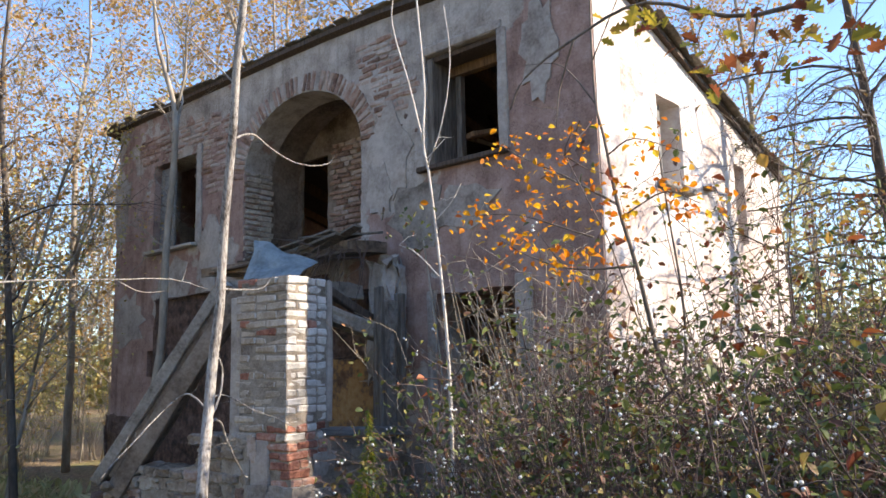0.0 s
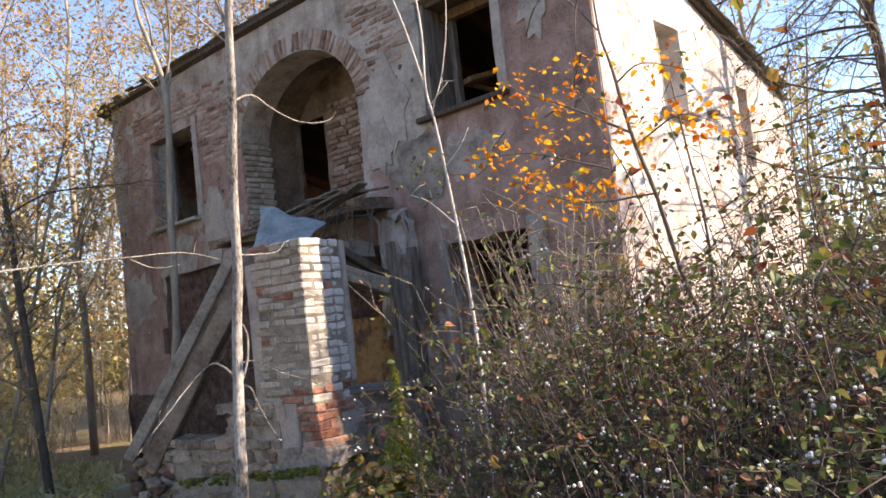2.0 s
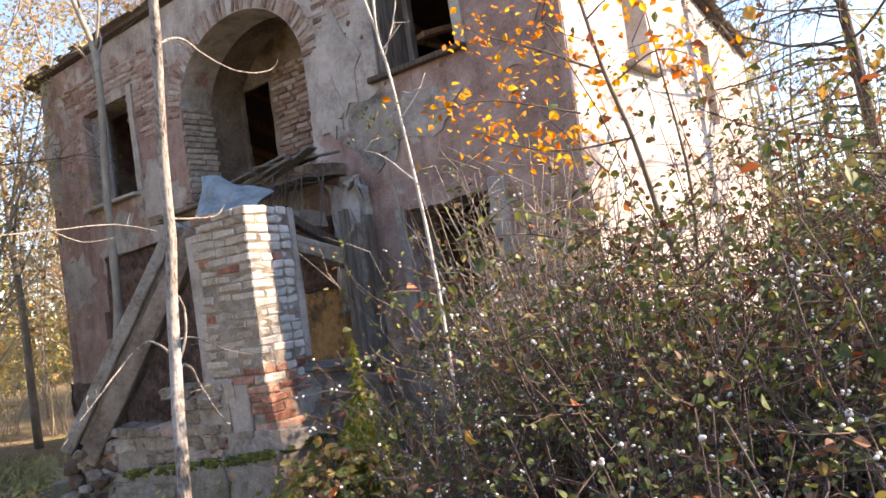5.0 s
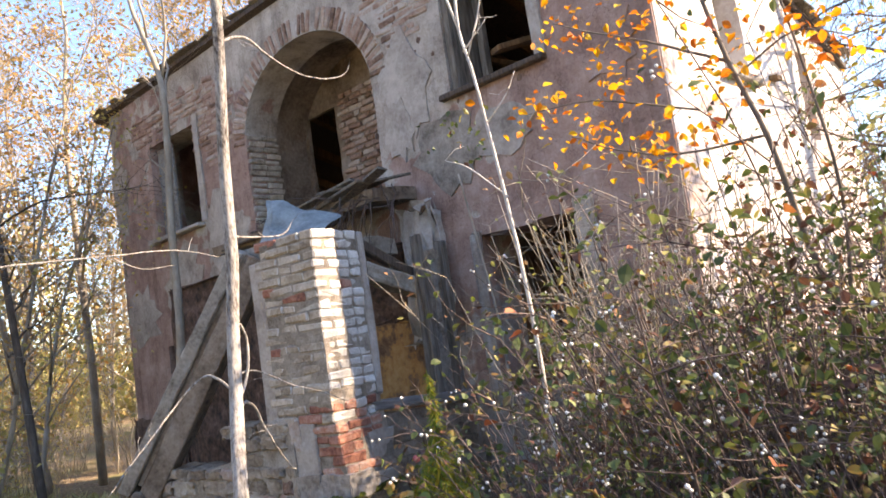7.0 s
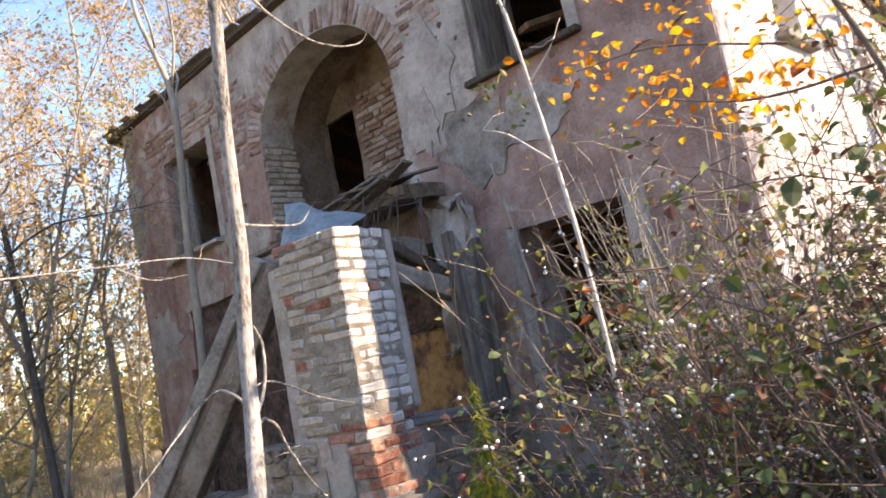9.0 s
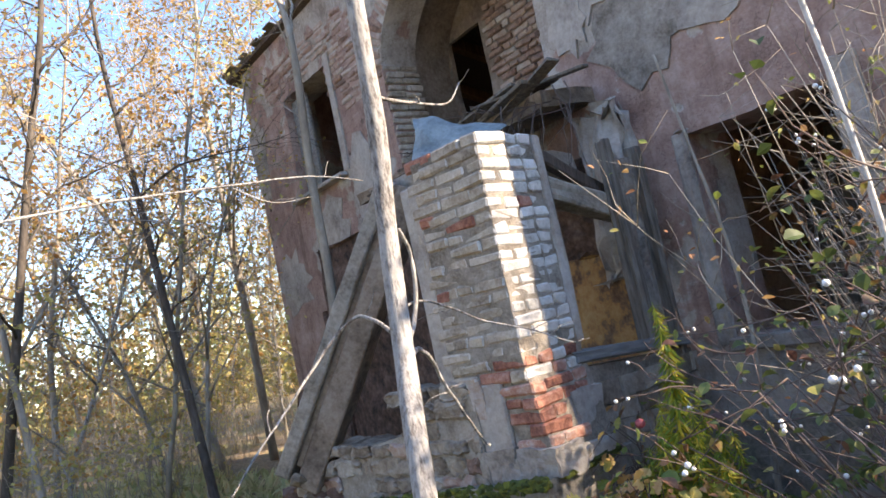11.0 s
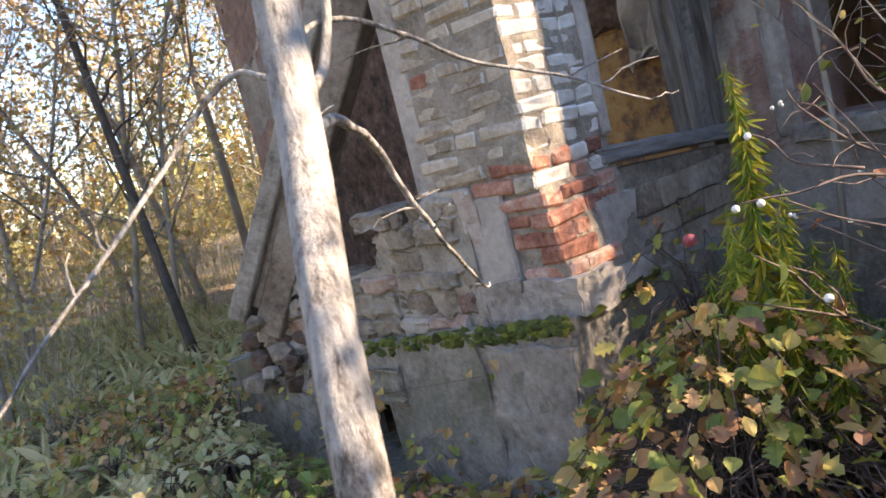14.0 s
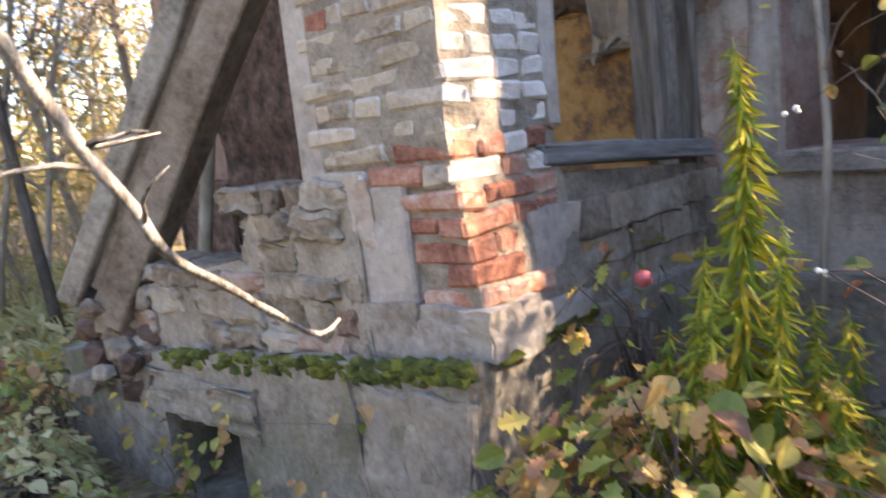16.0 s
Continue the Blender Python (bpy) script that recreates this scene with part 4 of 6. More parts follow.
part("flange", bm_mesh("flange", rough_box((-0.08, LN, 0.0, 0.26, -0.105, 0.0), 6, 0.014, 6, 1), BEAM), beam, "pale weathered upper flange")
# strip and web below the flange have their shade put into the colour
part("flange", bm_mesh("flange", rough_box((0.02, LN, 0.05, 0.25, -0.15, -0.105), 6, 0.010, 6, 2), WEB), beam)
part("web", bm_mesh("web", rough_box((-0.10, LN, 0.03, 0.24, -0.32, -0.15), 6, 0.012, 5, 3), WEB), beam, "brown web, darkened for the shade below the flange")
foot = thing("rubble_heap", "dark broken masonry rubble under the beam's foot", "rubble")
r = random.Random(3)
for i in range(90):
    s = r.uniform(0.04, 0.10)
    bm = bmesh.new()
    bmesh.ops.create_icosphere(bm, subdivisions=1, radius=1.0)
    for v in bm.verts:
        v.co = Vector((v.co.x * s * 1.2, v.co.y * s, v.co.z * s * 0.8)) + Vector(noise.noise_vector(v.co * 2 + Vector((i, 0, 0)))) * s * 0.4
    a, b = r.gauss(-2.12, 0.15), r.gauss(0.02, 0.10)
    part("stone", bm_mesh("stone", bm, RED_RUBBLE if i % 3 else STONE), foot, "", MV @ pose(a, b, 0.97 - abs(a + 2.1) * 0.6 - r.random() * 0.34))

# crumpled sheet on the balcony edge
vs, fs, nx, ny = [], [], 14, 12
P, Q, Rr, Sx = Vector((-7.38, 4.72, 3.27)), Vector((-6.50, 4.52, 2.80)), Vector((-7.25, 4.48, 2.80)), Vector((-6.75, 5.0, 2.98))
for j in range(ny + 1):
    for i in range(nx + 1):
        u, w = i / nx, j / ny
        p = P * (1 - u) * (1 - w) + Sx * u * (1 - w) + Rr * (1 - u) * w + Q * u * w
        vs.append(p + Vector(noise.noise_vector(p * 5)) * 0.05)
for j in range(ny):
    for i in range(nx):
        k = j * (nx + 1) + i
        fs.append((k, k + 1, k + nx + 2, k + nx + 1))
sheet = tagged(new("crumpled_sheet", mesh_of("crumpled_sheet", vs, fs, SHEET)), "crumpled faded blue-grey sheet on the balcony rubble", "sheet")
sm = sheet.modifiers.new("thickness", "SOLIDIFY")
sm.thickness = 0.008

# ---- scars on the walls ----
r = random.Random(33)


def patch(parent, mat, cx, cz, rx, rz, y, seed, label=""):
    """A ragged flake of render standing a little proud of the wall."""
    q, loop = random.Random(seed), []
    for i in range(22):
        a = 2 * math.pi * i / 22
        k = 1 + q.uniform(-0.28, 0.22)
        loop.append((cx + math.cos(a) * rx * k, cz + math.sin(a) * rz * k))
    lift = 0.0017 * (seed % 10)
    part("render_flake", bm_mesh("render_flake", wall_bm(loop, [], y - 0.008 - lift, y + 0.003, facing), mat), parent, label)


for i, (cx, cz, rx, rz, mt) in enumerate(((-12.6, 2.75, 0.5, 0.42, RENDER_GREY), (-11.3, 3.1, 0.55, 0.45, RENDER_GREY), (-12.9, 4.6, 0.25, 0.6, RENDER_GREY), (-10.3, 3.6, 0.3, 0.55, RENDER_GREY), (-6.75, 4.3, 0.32, 0.5, RENDER_GREY),
                                           (-6.3, 3.5, 0.42, 0.35, CONCRETE), (-5.7, 3.55, 0.4, 0.22, RENDER_GREY), (-4.75, 4.9, 0.2, 0.5, RENDER_GREY), (-4.6, 3.9, 0.25, 0.3, FACADE), (-6.9, 3.9, 0.2, 0.3, RENDER_GREY))):
    patch(wall_front, mt, cx, cz, rx, rz, FY, 70 + i, "pale grey flaking render" if i == 0 else "")
for i in range(26):
    cx, cz = r.choice(((-6.77, 4.1), (-6.6, 4.4), (-5.6, 3.6), (-4.9, 5.4), (-10.2, 4.0), (-12.8, 3.4)))
    cx, cz, s_ = cx + r.gauss(0, 0.3), cz + r.gauss(0, 0.3), r.uniform(0.012, 0.035)
    if any(a[0][0] - 0.05 < cx < a[1][0] + 0.05 and a[0][1] - 0.05 < cz < a[2][1] + 0.05 for a in (WIN_L, WIN_U, WIN_G)):
        continue
    bm = bmesh.new()
    bmesh.ops.create_icosphere(bm, subdivisions=1, radius=s_)
    for v in bm.verts:
        v.co = Vector((v.co.x, v.co.y * 0.15, v.co.z * r.uniform(0.8, 1.3)))
    part("pit", bm_mesh("pit", bm, RED_RUBBLE), wall_front, "", pose(cx, FY - 0.001, cz))

# ---- bare brick on the facade ----
bricks_h = jitter_meshes("brick", (-0.115, 0.115, -0.02, 0.02, -0.029, 0.029), [BRICK_OLD], 8, 0.011, 0.012, None, 80)
bricks_s = jitter_meshes("brick", (-0.055, 0.055, -0.02, 0.02, -0.029, 0.029), [BRICK_OLD], 8, 0.011, 0.012, None, 90)


def brick_patch(parent, x0, x1, z0, z1, y, keep, seed):
    r = random.Random(seed)
    z, k = z0, 0
    while z < z1:
        x = x0 + (0.06 if k % 2 else 0)
        while x < x1:
            short = r.random() < 0.35
            w = 0.122 if short else 0.244
            if keep(x + w / 2, z) + r.uniform(-0.12, 0.12) > 0:
                part("brick", r.choice(bricks_s if short else bricks_h), parent, "", pose(x + w / 2, y + r.uniform(-0.010, 0.008), z, r.uniform(-3, 3), r.uniform(-2.5, 2.5), r.uniform(-3, 3)))
            x += w
        z += 0.073
        k += 1


def outside_arch(x, z, grow):
    if z < ARCH_S:
        return abs(x - ARCH_X) - (ARCH_R + grow)
    return math.hypot((x - ARCH_X) / (ARCH_R + grow), (z - ARCH_S) / (ARCH_H + grow)) - 1


for ring in range(1):
    count = 46
    for i in range(count):
        if RNG.random() < 0.07:
            continue
        a = math.pi * (i + 0.5 + RNG.uniform(-0.15, 0.15)) / count
        c, s_ = math.cos(a), math.sin(a)
        rx, rz = ARCH_R + 0.125, ARCH_H + 0.125
        ang = math.degrees(math.atan2(s_ / rz, c / rx))
        part("brick", RNG.choice(bricks_h), wall_front, "", pose(ARCH_X + rx * c, FY + 0.010 + RNG.uniform(-0.014, 0.008), ARCH_S + rz * s_, 0, -ang + RNG.uniform(-5, 5), 0))
brick_patch(wall_front, -7.3, -6.35, 4.75, 5.65, FY + 0.012, lambda x, z: min(outside_arch(x, z, 0.28) * 1.2, 0.55 - abs(x + 6.95) - abs(z - 5.15) * 0.35), 1)
brick_patch(wall_front, -10.75, -9.7, 4.45, 5.6, FY + 0.012, lambda x, z: min(outside_arch(x, z, 0.27) * 1.2, 0.42 - abs(x + 10.2) * 0.8 - abs(z - 5.05) * 0.45), 2)
brick_patch(wall_front, -12.4, -10.6, 5.2, 5.6, FY + 0.012, lambda x, z: 0.16 - abs(z - 5.4) * 0.5, 3)
brick_patch(loggia_back, -8.9, -7.25, 3.45, 5.0, 6.975, lambda x, z: min(x + 8.90, 0.9 - abs(x + 8.3) * 0.7 - max(0, z - 4.6)), 4)
jamb_bricks = jitter_meshes("brick", (-0.02, 0.02, -0.11, 0.11, -0.029, 0.029), [BRICK_GREY], 6, 0.010, 0.010, None, 95)
for k in range(17):
    for j in range(2):
        part("brick", RNG.choice(jamb_bricks), wall_front, "", pose(ARCH_X - ARCH_R + 0.004, FY + 0.115 + j * 0.22 + 0.03 * (k % 2), 3.4 + k * 0.073, RNG.uniform(-2, 2), 0, RNG.uniform(-2, 2)))


# ---- plants ----
def bent(r, p, d, length, segs, wander, lift=0.0):
    """A wandering line of points."""
    p, d, out = Vector(p), Vector(d).normalized(), [Vector(p)]
    for _ in range(segs):
        d = (d + Vector((r.gauss(0, wander), r.gauss(0, wander), r.gauss(0, wander) + lift))).normalized()
        p = p + d * (length / segs)
        out.append(p.copy())
    return out


def taper(r0, r1, n):
    return [r0 + (r1 - r0) * i / (n - 1) for i in range(n)]


def smooth_line(pts, n):
    """A rounded line through the points."""
    P = [Vector(p) for p in pts]
    P = [P[0] * 2 - P[1], *P, P[-1] * 2 - P[-2]]
    out = []
    for a, b, c, d in zip(P, P[1:], P[2:], P[3:]):
        for k in range(n):
            t = k / n
            out.append(0.5 * (2 * b + (c - a) * t + (2 * a - 5 * b + 4 * c - d) * t * t + (3 * b - a - 3 * c + d) * t ** 3))
    return out + [P[-2]]


def woods_tree(seed, h, r0, bark, leaf, nleaf, size, start=0.25, limbs=16, name="tree", label="", leafy=0.12):
    r = random.Random(seed)
    tb, lv = Tubes(), Leaves(seed)
    r0 *= 0.72
    trunk = bent(r, (0, 0, -0.2), (r.uniform(-0.12, 0.12), r.uniform(-0.12, 0.12), 1), h, 10, 0.075, 0.03)
    tb.add(trunk, taper(r0, r0 * 0.12, 11), 7)
    spots = []
    for i in range(limbs):
        t = start + (1 - start) * (i + r.random()) / limbs * 0.97
        k = min(int(t * 10), 9)
        p = trunk[k].lerp(trunk[k + 1], t * 10 - k)
        a, ln = r.uniform(0, 6.28), h * (0.10 + 0.22 * (1 - t)) * r.uniform(0.7, 1.3)
        limb = bent(r, p, (math.cos(a), math.sin(a), r.uniform(0.5, 1.5)), ln, 5, 0.12, 0.05)
        rl = r0 * (1 - t) * 0.42 + 0.006
        tb.add(limb, taper(rl, rl * 0.25, 6), 4)
        for j in range(8):
            q = limb[r.randint(1, 5)]
            sub = bent(r, q, (r.gauss(0, 1), r.gauss(0, 1), r.uniform(-0.1, 0.9)), ln * r.uniform(0.25, 0.5), 4, 0.18)
            tb.add(sub, taper(rl * 0.35 + 0.002, 0.002, 5), 3)
            spots += sub[1:]
            for m in range(2):
                tw = bent(r, r.choice(sub[1:4]), (r.gauss(0, 1), r.gauss(0, 1), r.uniform(-0.2, 0.8)), ln * 0.16, 2, 0.2)
                tb.add(tw, taper(0.004, 0.0015, 3), 3)
                spots += tw
    for _ in range(nleaf):
        p = r.choice(spots)
        lv.small(p + Vector((r.gauss(0, leafy), r.gauss(0, leafy), r.gauss(-0.03, leafy))), size * r.uniform(0.6, 1.3))
    ob = thing(name, label, "tree")
    part("trunk", tb.mesh("trunk", bark), ob)
    part("crown", lv.mesh("crown", leaf), ob)
    return ob


VARIANTS = [
    woods_tree(101, 11, 0.10, BARK_WOODS, LEAF_GOLD, 2600, 0.085, 0.22, 17, label="slender pale-barked tree with thin golden-brown autumn leaves"),
    woods_tree(102, 9, 0.075, BARK_WOODS, LEAF_GOLD, 2000, 0.08, 0.2, 15, label="slender pale-barked tree with thin golden-brown autumn leaves"),
    woods_tree(103, 12.5, 0.12, BARK_WOODS, LEAF_GOLD, 3000, 0.09, 0.25, 18, label="tall pale-barked tree with sparse tan autumn leaves"),
    woods_tree(104, 8, 0.05, BARK_WOODS, LEAF_OLIVE, 1300, 0.075, 0.15, 15, label="thin grey-barked tree with a few olive leaves"),
    woods_tree(105, 10, 0.07, BARK_WOODS, LEAF_GOLD, 1300, 0.08, 0.2, 19, label="nearly bare grey-barked autumn tree"),
    woods_tree(106, 7, 0.05, BARK_PALE, LEAF_GOLD, 1100, 0.075, 0.12, 15, label="young white-barked tree with sparse golden leaves"),
    woods_tree(107, 9, 0.08, BARK_DARK, LEAF_DULL, 3400, 0.09, 0.1, 20, label="dark-barked tree with dull olive leaves"),
]
HOME = Vector((-8.0, 5.0, 0))


def free_for_tree(x, y):
    if FX0 - 1.2 < x < FX1 + 1.5 and 3.0 < y < BACK + 1.5:
        return False
    if -13.5 < x < 3 and -3.0 < y < 6.5:
        return False
    dx, dy = x + 5.0, y - 6.0  # the open strip through which the low sun shines on the house
    along, off = dx * SUN_X + dy * SUN_Y, -dx * SUN_Y + dy * SUN_X
    return not (0 < along < 34 and -1.6 < off < 4.6)


r = random.Random(42)
spots = []


def plant(x, y, v, s, rz):
    m = pose(x, y, ground_z(x, y), 0, 0, rz) @ Matrix.Scale(s, 4)
    c = copy_thing(VARIANTS[v], m)
    c.scale = (s, s, s)
    c["group"] = "trees of the surrounding woods"


def scatter(count, xr, yr, weights, gap, smin=0.8, smax=1.25):
    tries = done = 0
    while done < count and tries < 4000:
        tries += 1
        x, y = r.uniform(*xr), r.uniform(*yr)
        if not free_for_tree(x, y) or any((x - a) ** 2 + (y - b) ** 2 < gap * gap for a, b in spots):
            continue
        spots.append((x, y))
        plant(x, y, r.choices(range(len(weights)), weights)[0], r.uniform(smin, smax), r.uniform(0, 360))
        done += 1


for x, y, v, s in ((-11.3, 2.5, 4, 0.95), (-12.2, 1.6, 3, 1.0), (-12.4, 4.3, 3, 0.95), (-13.2, 4.0, 4, 0.8), (-14.6, 4.6, 5, 1.1), (-15.4, 5.6, 0, 1.0), (-14.9, 3.0, 1, 1.0), (-16.5, 6.8, 2, 1.0), (-15.2, 8.5, 1, 1.1), (-13.6, 2.9, 5, 0.9)):
    spots.append((x, y))
    plant(x, y, v, s, r.uniform(0, 360))
scatter(28, (-30, -14.5), (-6, 14), (4, 3, 4, 2, 2, 3), 1.5)
scatter(30, (-45, -20), (-16, 30), (4, 3, 5, 1, 1, 1), 2.2, 1.0, 1.5)
scatter(34, (-26, -8.0), (12.2, 26), (4, 2, 5, 1, 3, 1), 1.5, 1.1, 1.8)
scatter(11, (-3.4, 8), (10.8, 22), (0, 1, 0, 1, 2, 0, 6), 1.5, 0.5, 0.85)
# added trees outside the view, placed to shade the snowberry thicket
scatter(6, (0.5, 8), (4.5, 9), (0, 0, 0, 0, 3, 0, 3), 1.3, 0.6, 0.9)
scatter(12, (4, 20), (-14, 6), (3, 2, 4, 1, 1, 1), 2.5)
scatter(10, (-16, 4), (-18, -6), (3, 2, 4, 1, 1, 1), 2.5)
for v in VARIANTS:
    for o in (*v.children_recursive, v):
        bpy.data.objects.remove(o)

# bare trees beside the house: one with arching boughs by the gable, a grey one before the left window, dark ones in the clearing
def bare_tree(label, trunk, r0, boughs, bark, seed, arch=0.0, nleaf=0, leaf=None):
    r = random.Random(seed)
    ob = thing("bare_tree", label, "tree")
    tb = Tubes()
    line = smooth_line(trunk, 5)
    tb.add(line, taper(r0, r0 * 0.3, len(line)), 9)
    part("trunk", tb.mesh("trunk", bark), ob)
    tips = []
    for base, d, ln in boughs:
        tb = Tubes()
        bough = [Vector(base)]
        d, pull = Vector(d).normalized(), arch * r.uniform(0.3, 1.5)
        for k in range(9):
            d = (d + Vector((r.gauss(0, 0.19), r.gauss(0, 0.19), r.gauss(0, 0.15) - pull))).normalized()
            bough.append(bough[-1] + d * ln / 9)
        rb = 0.005 + 0.006 * ln
        tb.add(bough, taper(rb, 0.003, 10), 5)
        for j in range(int(9 * ln)):
            q = bough[r.randint(2, 9)]
            dd = d + Vector((r.gauss(0, 0.8), r.gauss(0, 0.8), r.gauss(-arch, 0.6)))
            sub = bent(r, q, dd, ln * r.uniform(0.14, 0.34), 4, 0.16, -arch * 0.6)
            tb.add(sub, taper(0.0045, 0.0015, 5), 3)
            for m in range(3):
                tw = bent(r, sub[r.randint(1, 4)], dd + Vector((r.gauss(0, 0.8), r.gauss(0, 0.8), r.gauss(0, 0.7))), r.uniform(0.08, 0.25), 2, 0.2)
                tb.add(tw, taper(0.0025, 0.001, 3), 3)
                tips += tw
        part("bough", tb.mesh("bough", bark), ob)
    if nleaf:
        lv = Leaves(seed)
        for _ in range(nleaf):
            lv.add(r.choice(tips), r.uniform(0.03, 0.06), 0.6)
        part("crown", lv.mesh("crown", leaf), ob)


r = random.Random(61)
boughs = []
for i in range(34):
    z = r.uniform(2.7, 5.4)
    a = r.uniform(math.radians(150), math.radians(330))
    boughs.append(((-2.86, 10.0 - 0.06 * (z - 4.6), z), (math.cos(a), math.sin(a), r.uniform(-0.2, 0.9)), r.uniform(1.2, 2.9)))
bare_tree("dark leafless tree with arching drooping boughs beside the gable", [(-2.6, 10.2, 0.2), (-2.76, 10.1, 2.5), (-2.86, 10.0, 4.6), (-2.98, 9.9, 6.2), (-3.1, 9.8, 8.2)], 0.085, boughs, BARK_DARK, 62, 0.11, 160, LEAF_BUSH)
boughs = [((-10.07, 5.32, 5.0), (-0.35, -0.1, 1.0), 2.6), ((-10.08, 5.32, 5.4), (0.25, -0.1, 1.0), 2.4), ((-10.1, 5.3, 4.2), (-0.8, -0.3, 0.5), 0.9), ((-10.1, 5.3, 4.9), (0.5, -0.5, 0.6), 0.9), ((-10.2, 5.3, 3.6), (-0.8, -0.4, 0.4), 0.7), ((-10.3, 5.3, 6.0), (0.1, -0.2, 1.0), 2.2)]
bare_tree("thin grey leafless tree before the upper window", [(-11.0, 5.2, 0.1), (-10.6, 5.27, 1.2), (-10.27, 5.3, 2.2), (-10.2, 5.3, 3.6), (-10.07, 5.3, 4.7), (-10.09, 5.3, 5.4), (-10.41, 5.3, 6.1), (-10.67, 5.3, 6.7), (-10.9, 5.3, 8.2)], 0.065, boughs, BARK_WOODS, 63, -0.02)
for x, y, top, seed in ((-12.3, 2.1, (-11.3, 3.2), 64), (-12.0, 4.3, (-12.6, 4.0), 65)):
    q = random.Random(seed)
    boughs = []
    for i in range(11):
        t = 0.35 + 0.06 * i
        a = q.uniform(0, 6.28)
        boughs.append(((x + (top[0] - x) * t, y + (top[1] - y) * t, 6.2 * t), (math.cos(a), math.sin(a), q.uniform(0.3, 1.2)), q.uniform(1.2, 2.4)))
    bare_tree("dark-barked leafless tree at the edge of the clearing", [(x, y, 0.0), (x + (top[0] - x) * 0.35, y + (top[1] - y) * 0.35, 2.17), (x + (top[0] - x) * 0.7, y + (top[1] - y) * 0.7, 4.34), (top[0], top[1], 6.2), (top[0] + 0.3, top[1], 8.6)], 0.058, boughs, BARK_DARK, seed + 10, -0.02)

# far woods: one ring of trunks and foliage, too many to count
tb, lv = Tubes(), Leaves(9)
r = random.Random(77)
for i in range(400):
    a, d = r.uniform(0, 6.283), r.uniform(36, 62)
    if abs((math.degrees(a) - math.degrees(math.atan2(SUN_Y, SUN_X)) + 180) % 360 - 180) < 14:
        continue
    x, y, h = -8 + d * math.cos(a), 5 + d * math.sin(a), r.uniform(9, 17)
    tb.add([(x, y, -0.2), (x + r.uniform(-0.4, 0.4), y, h * 0.5), (x + r.uniform(-0.8, 0.8), y, h)], (0.16, 0.10, 0.03), 5)
    for j in range(230):
        t = 0.12 + 0.9 * r.random()
        w = 1.9 * (1.1 - t) + 0.5
        lv.small((x + r.gauss(0, w), y + r.gauss(0, w), h * t), r.uniform(0.25, 0.5), 0.7)
    for j in range(200):
        lv.small((x + r.gauss(0, 2.2), y + r.gauss(0, 2.2), abs(r.gauss(0, 2.4))), r.uniform(0.35, 0.8), 0.7)
far = thing("far_woods", "hazy golden autumn woods all round", "woods", kind="stuff")
tagged(part("trunks", tb.mesh("trunks", BARK_WOODS), far), kind="stuff")
tagged(part("foliage", lv.mesh("foliage", LEAF_OLIVE), far), kind="stuff")


# undergrowth shrubs
def shrub(seed, h, stems, leaf, nleaf, size, name, label, bark=TWIG, berries=0, spread=0.35, rusty=0):
    r = random.Random(seed)
    tb, lv = Tubes(), Leaves(seed)
    tips = []
    for i in range(stems):
        a, lean = r.uniform(0, 6.28), abs(r.gauss(0, spread))
        b = Vector((r.gauss(0, 0.13), r.gauss(0, 0.13), -0.05))
        hh = h * r.uniform(0.55, 1.08)
        st = bent(r, b, (math.cos(a) * lean, math.sin(a) * lean, 1), hh, 6, 0.09)
        tb.add(st, taper(0.0055, 0.0018, 7), 4)
        for j in range(5):
            q = st[r.randint(2, 6)]
            tw = bent(r, q, (r.gauss(0, 1), r.gauss(0, 1), r.uniform(0, 0.9)), hh * r.uniform(0.12, 0.28), 3, 0.2)
            tb.add(tw, taper(0.0028, 0.001, 4), 3)
            tips += tw[1:]
        tips += st[3:]
    for _ in range(nleaf):
        p = r.choice(tips)
        p = p + Vector((r.gauss(0, 0.03), r.gauss(0, 0.03), r.gauss(0, 0.03)))
        if p.z < h * 0.55 and r.random() < 0.72:
            continue
        lv.add(p, size * r.uniform(0.6, 1.35), 0.75 if berries else 0.6)
    rust = Leaves(seed + 7)
    for _ in range(rusty):
        rust.add(r.choice(tips), r.uniform(0.04, 0.085), 0.75)
    ob = thing(name, label, "bush")
    tagged(part("brushwood", tb.mesh("brushwood", bark), ob), kind="stuff")
    tagged(part("foliage", lv.mesh("foliage", leaf), ob), kind="stuff")
    if rusty:
        tagged(part("fallen_leaves", rust.mesh("fallen_leaves", LEAF_RUST), ob, "rust-red leaves caught in the twigs"), kind="stuff")
    if berries:
        vs, fs = [], []
        bm = bmesh.new()
        bmesh.ops.create_icosphere(bm, subdivisions=2, radius=1.0)
        sv, sf = [v.co.copy() for v in bm.verts], [[v.index for v in f.verts] for f in bm.faces]
        bm.free()
        for _ in range(berries):
            p = r.choice(tips)
            for k in range(r.choice((1, 1, 2, 3))):
                s, o, base = r.uniform(0.0045, 0.008), p + Vector((r.gauss(0, 0.010), r.gauss(0, 0.010), r.gauss(0, 0.008))), len(vs)
                vs += [o + v * s for v in sv]
                fs += [[base + q for q in f] for f in sf]
        me = mesh_of("fruit", vs, fs, BERRY)
        me.polygons.foreach_set("use_smooth", [True] * len(fs))
        tagged(part("fruit", me, ob, "white berries"), kind="stuff")
    return ob


def path_y(x):
    return 0.35 + (-0.9 - x) * 0.684


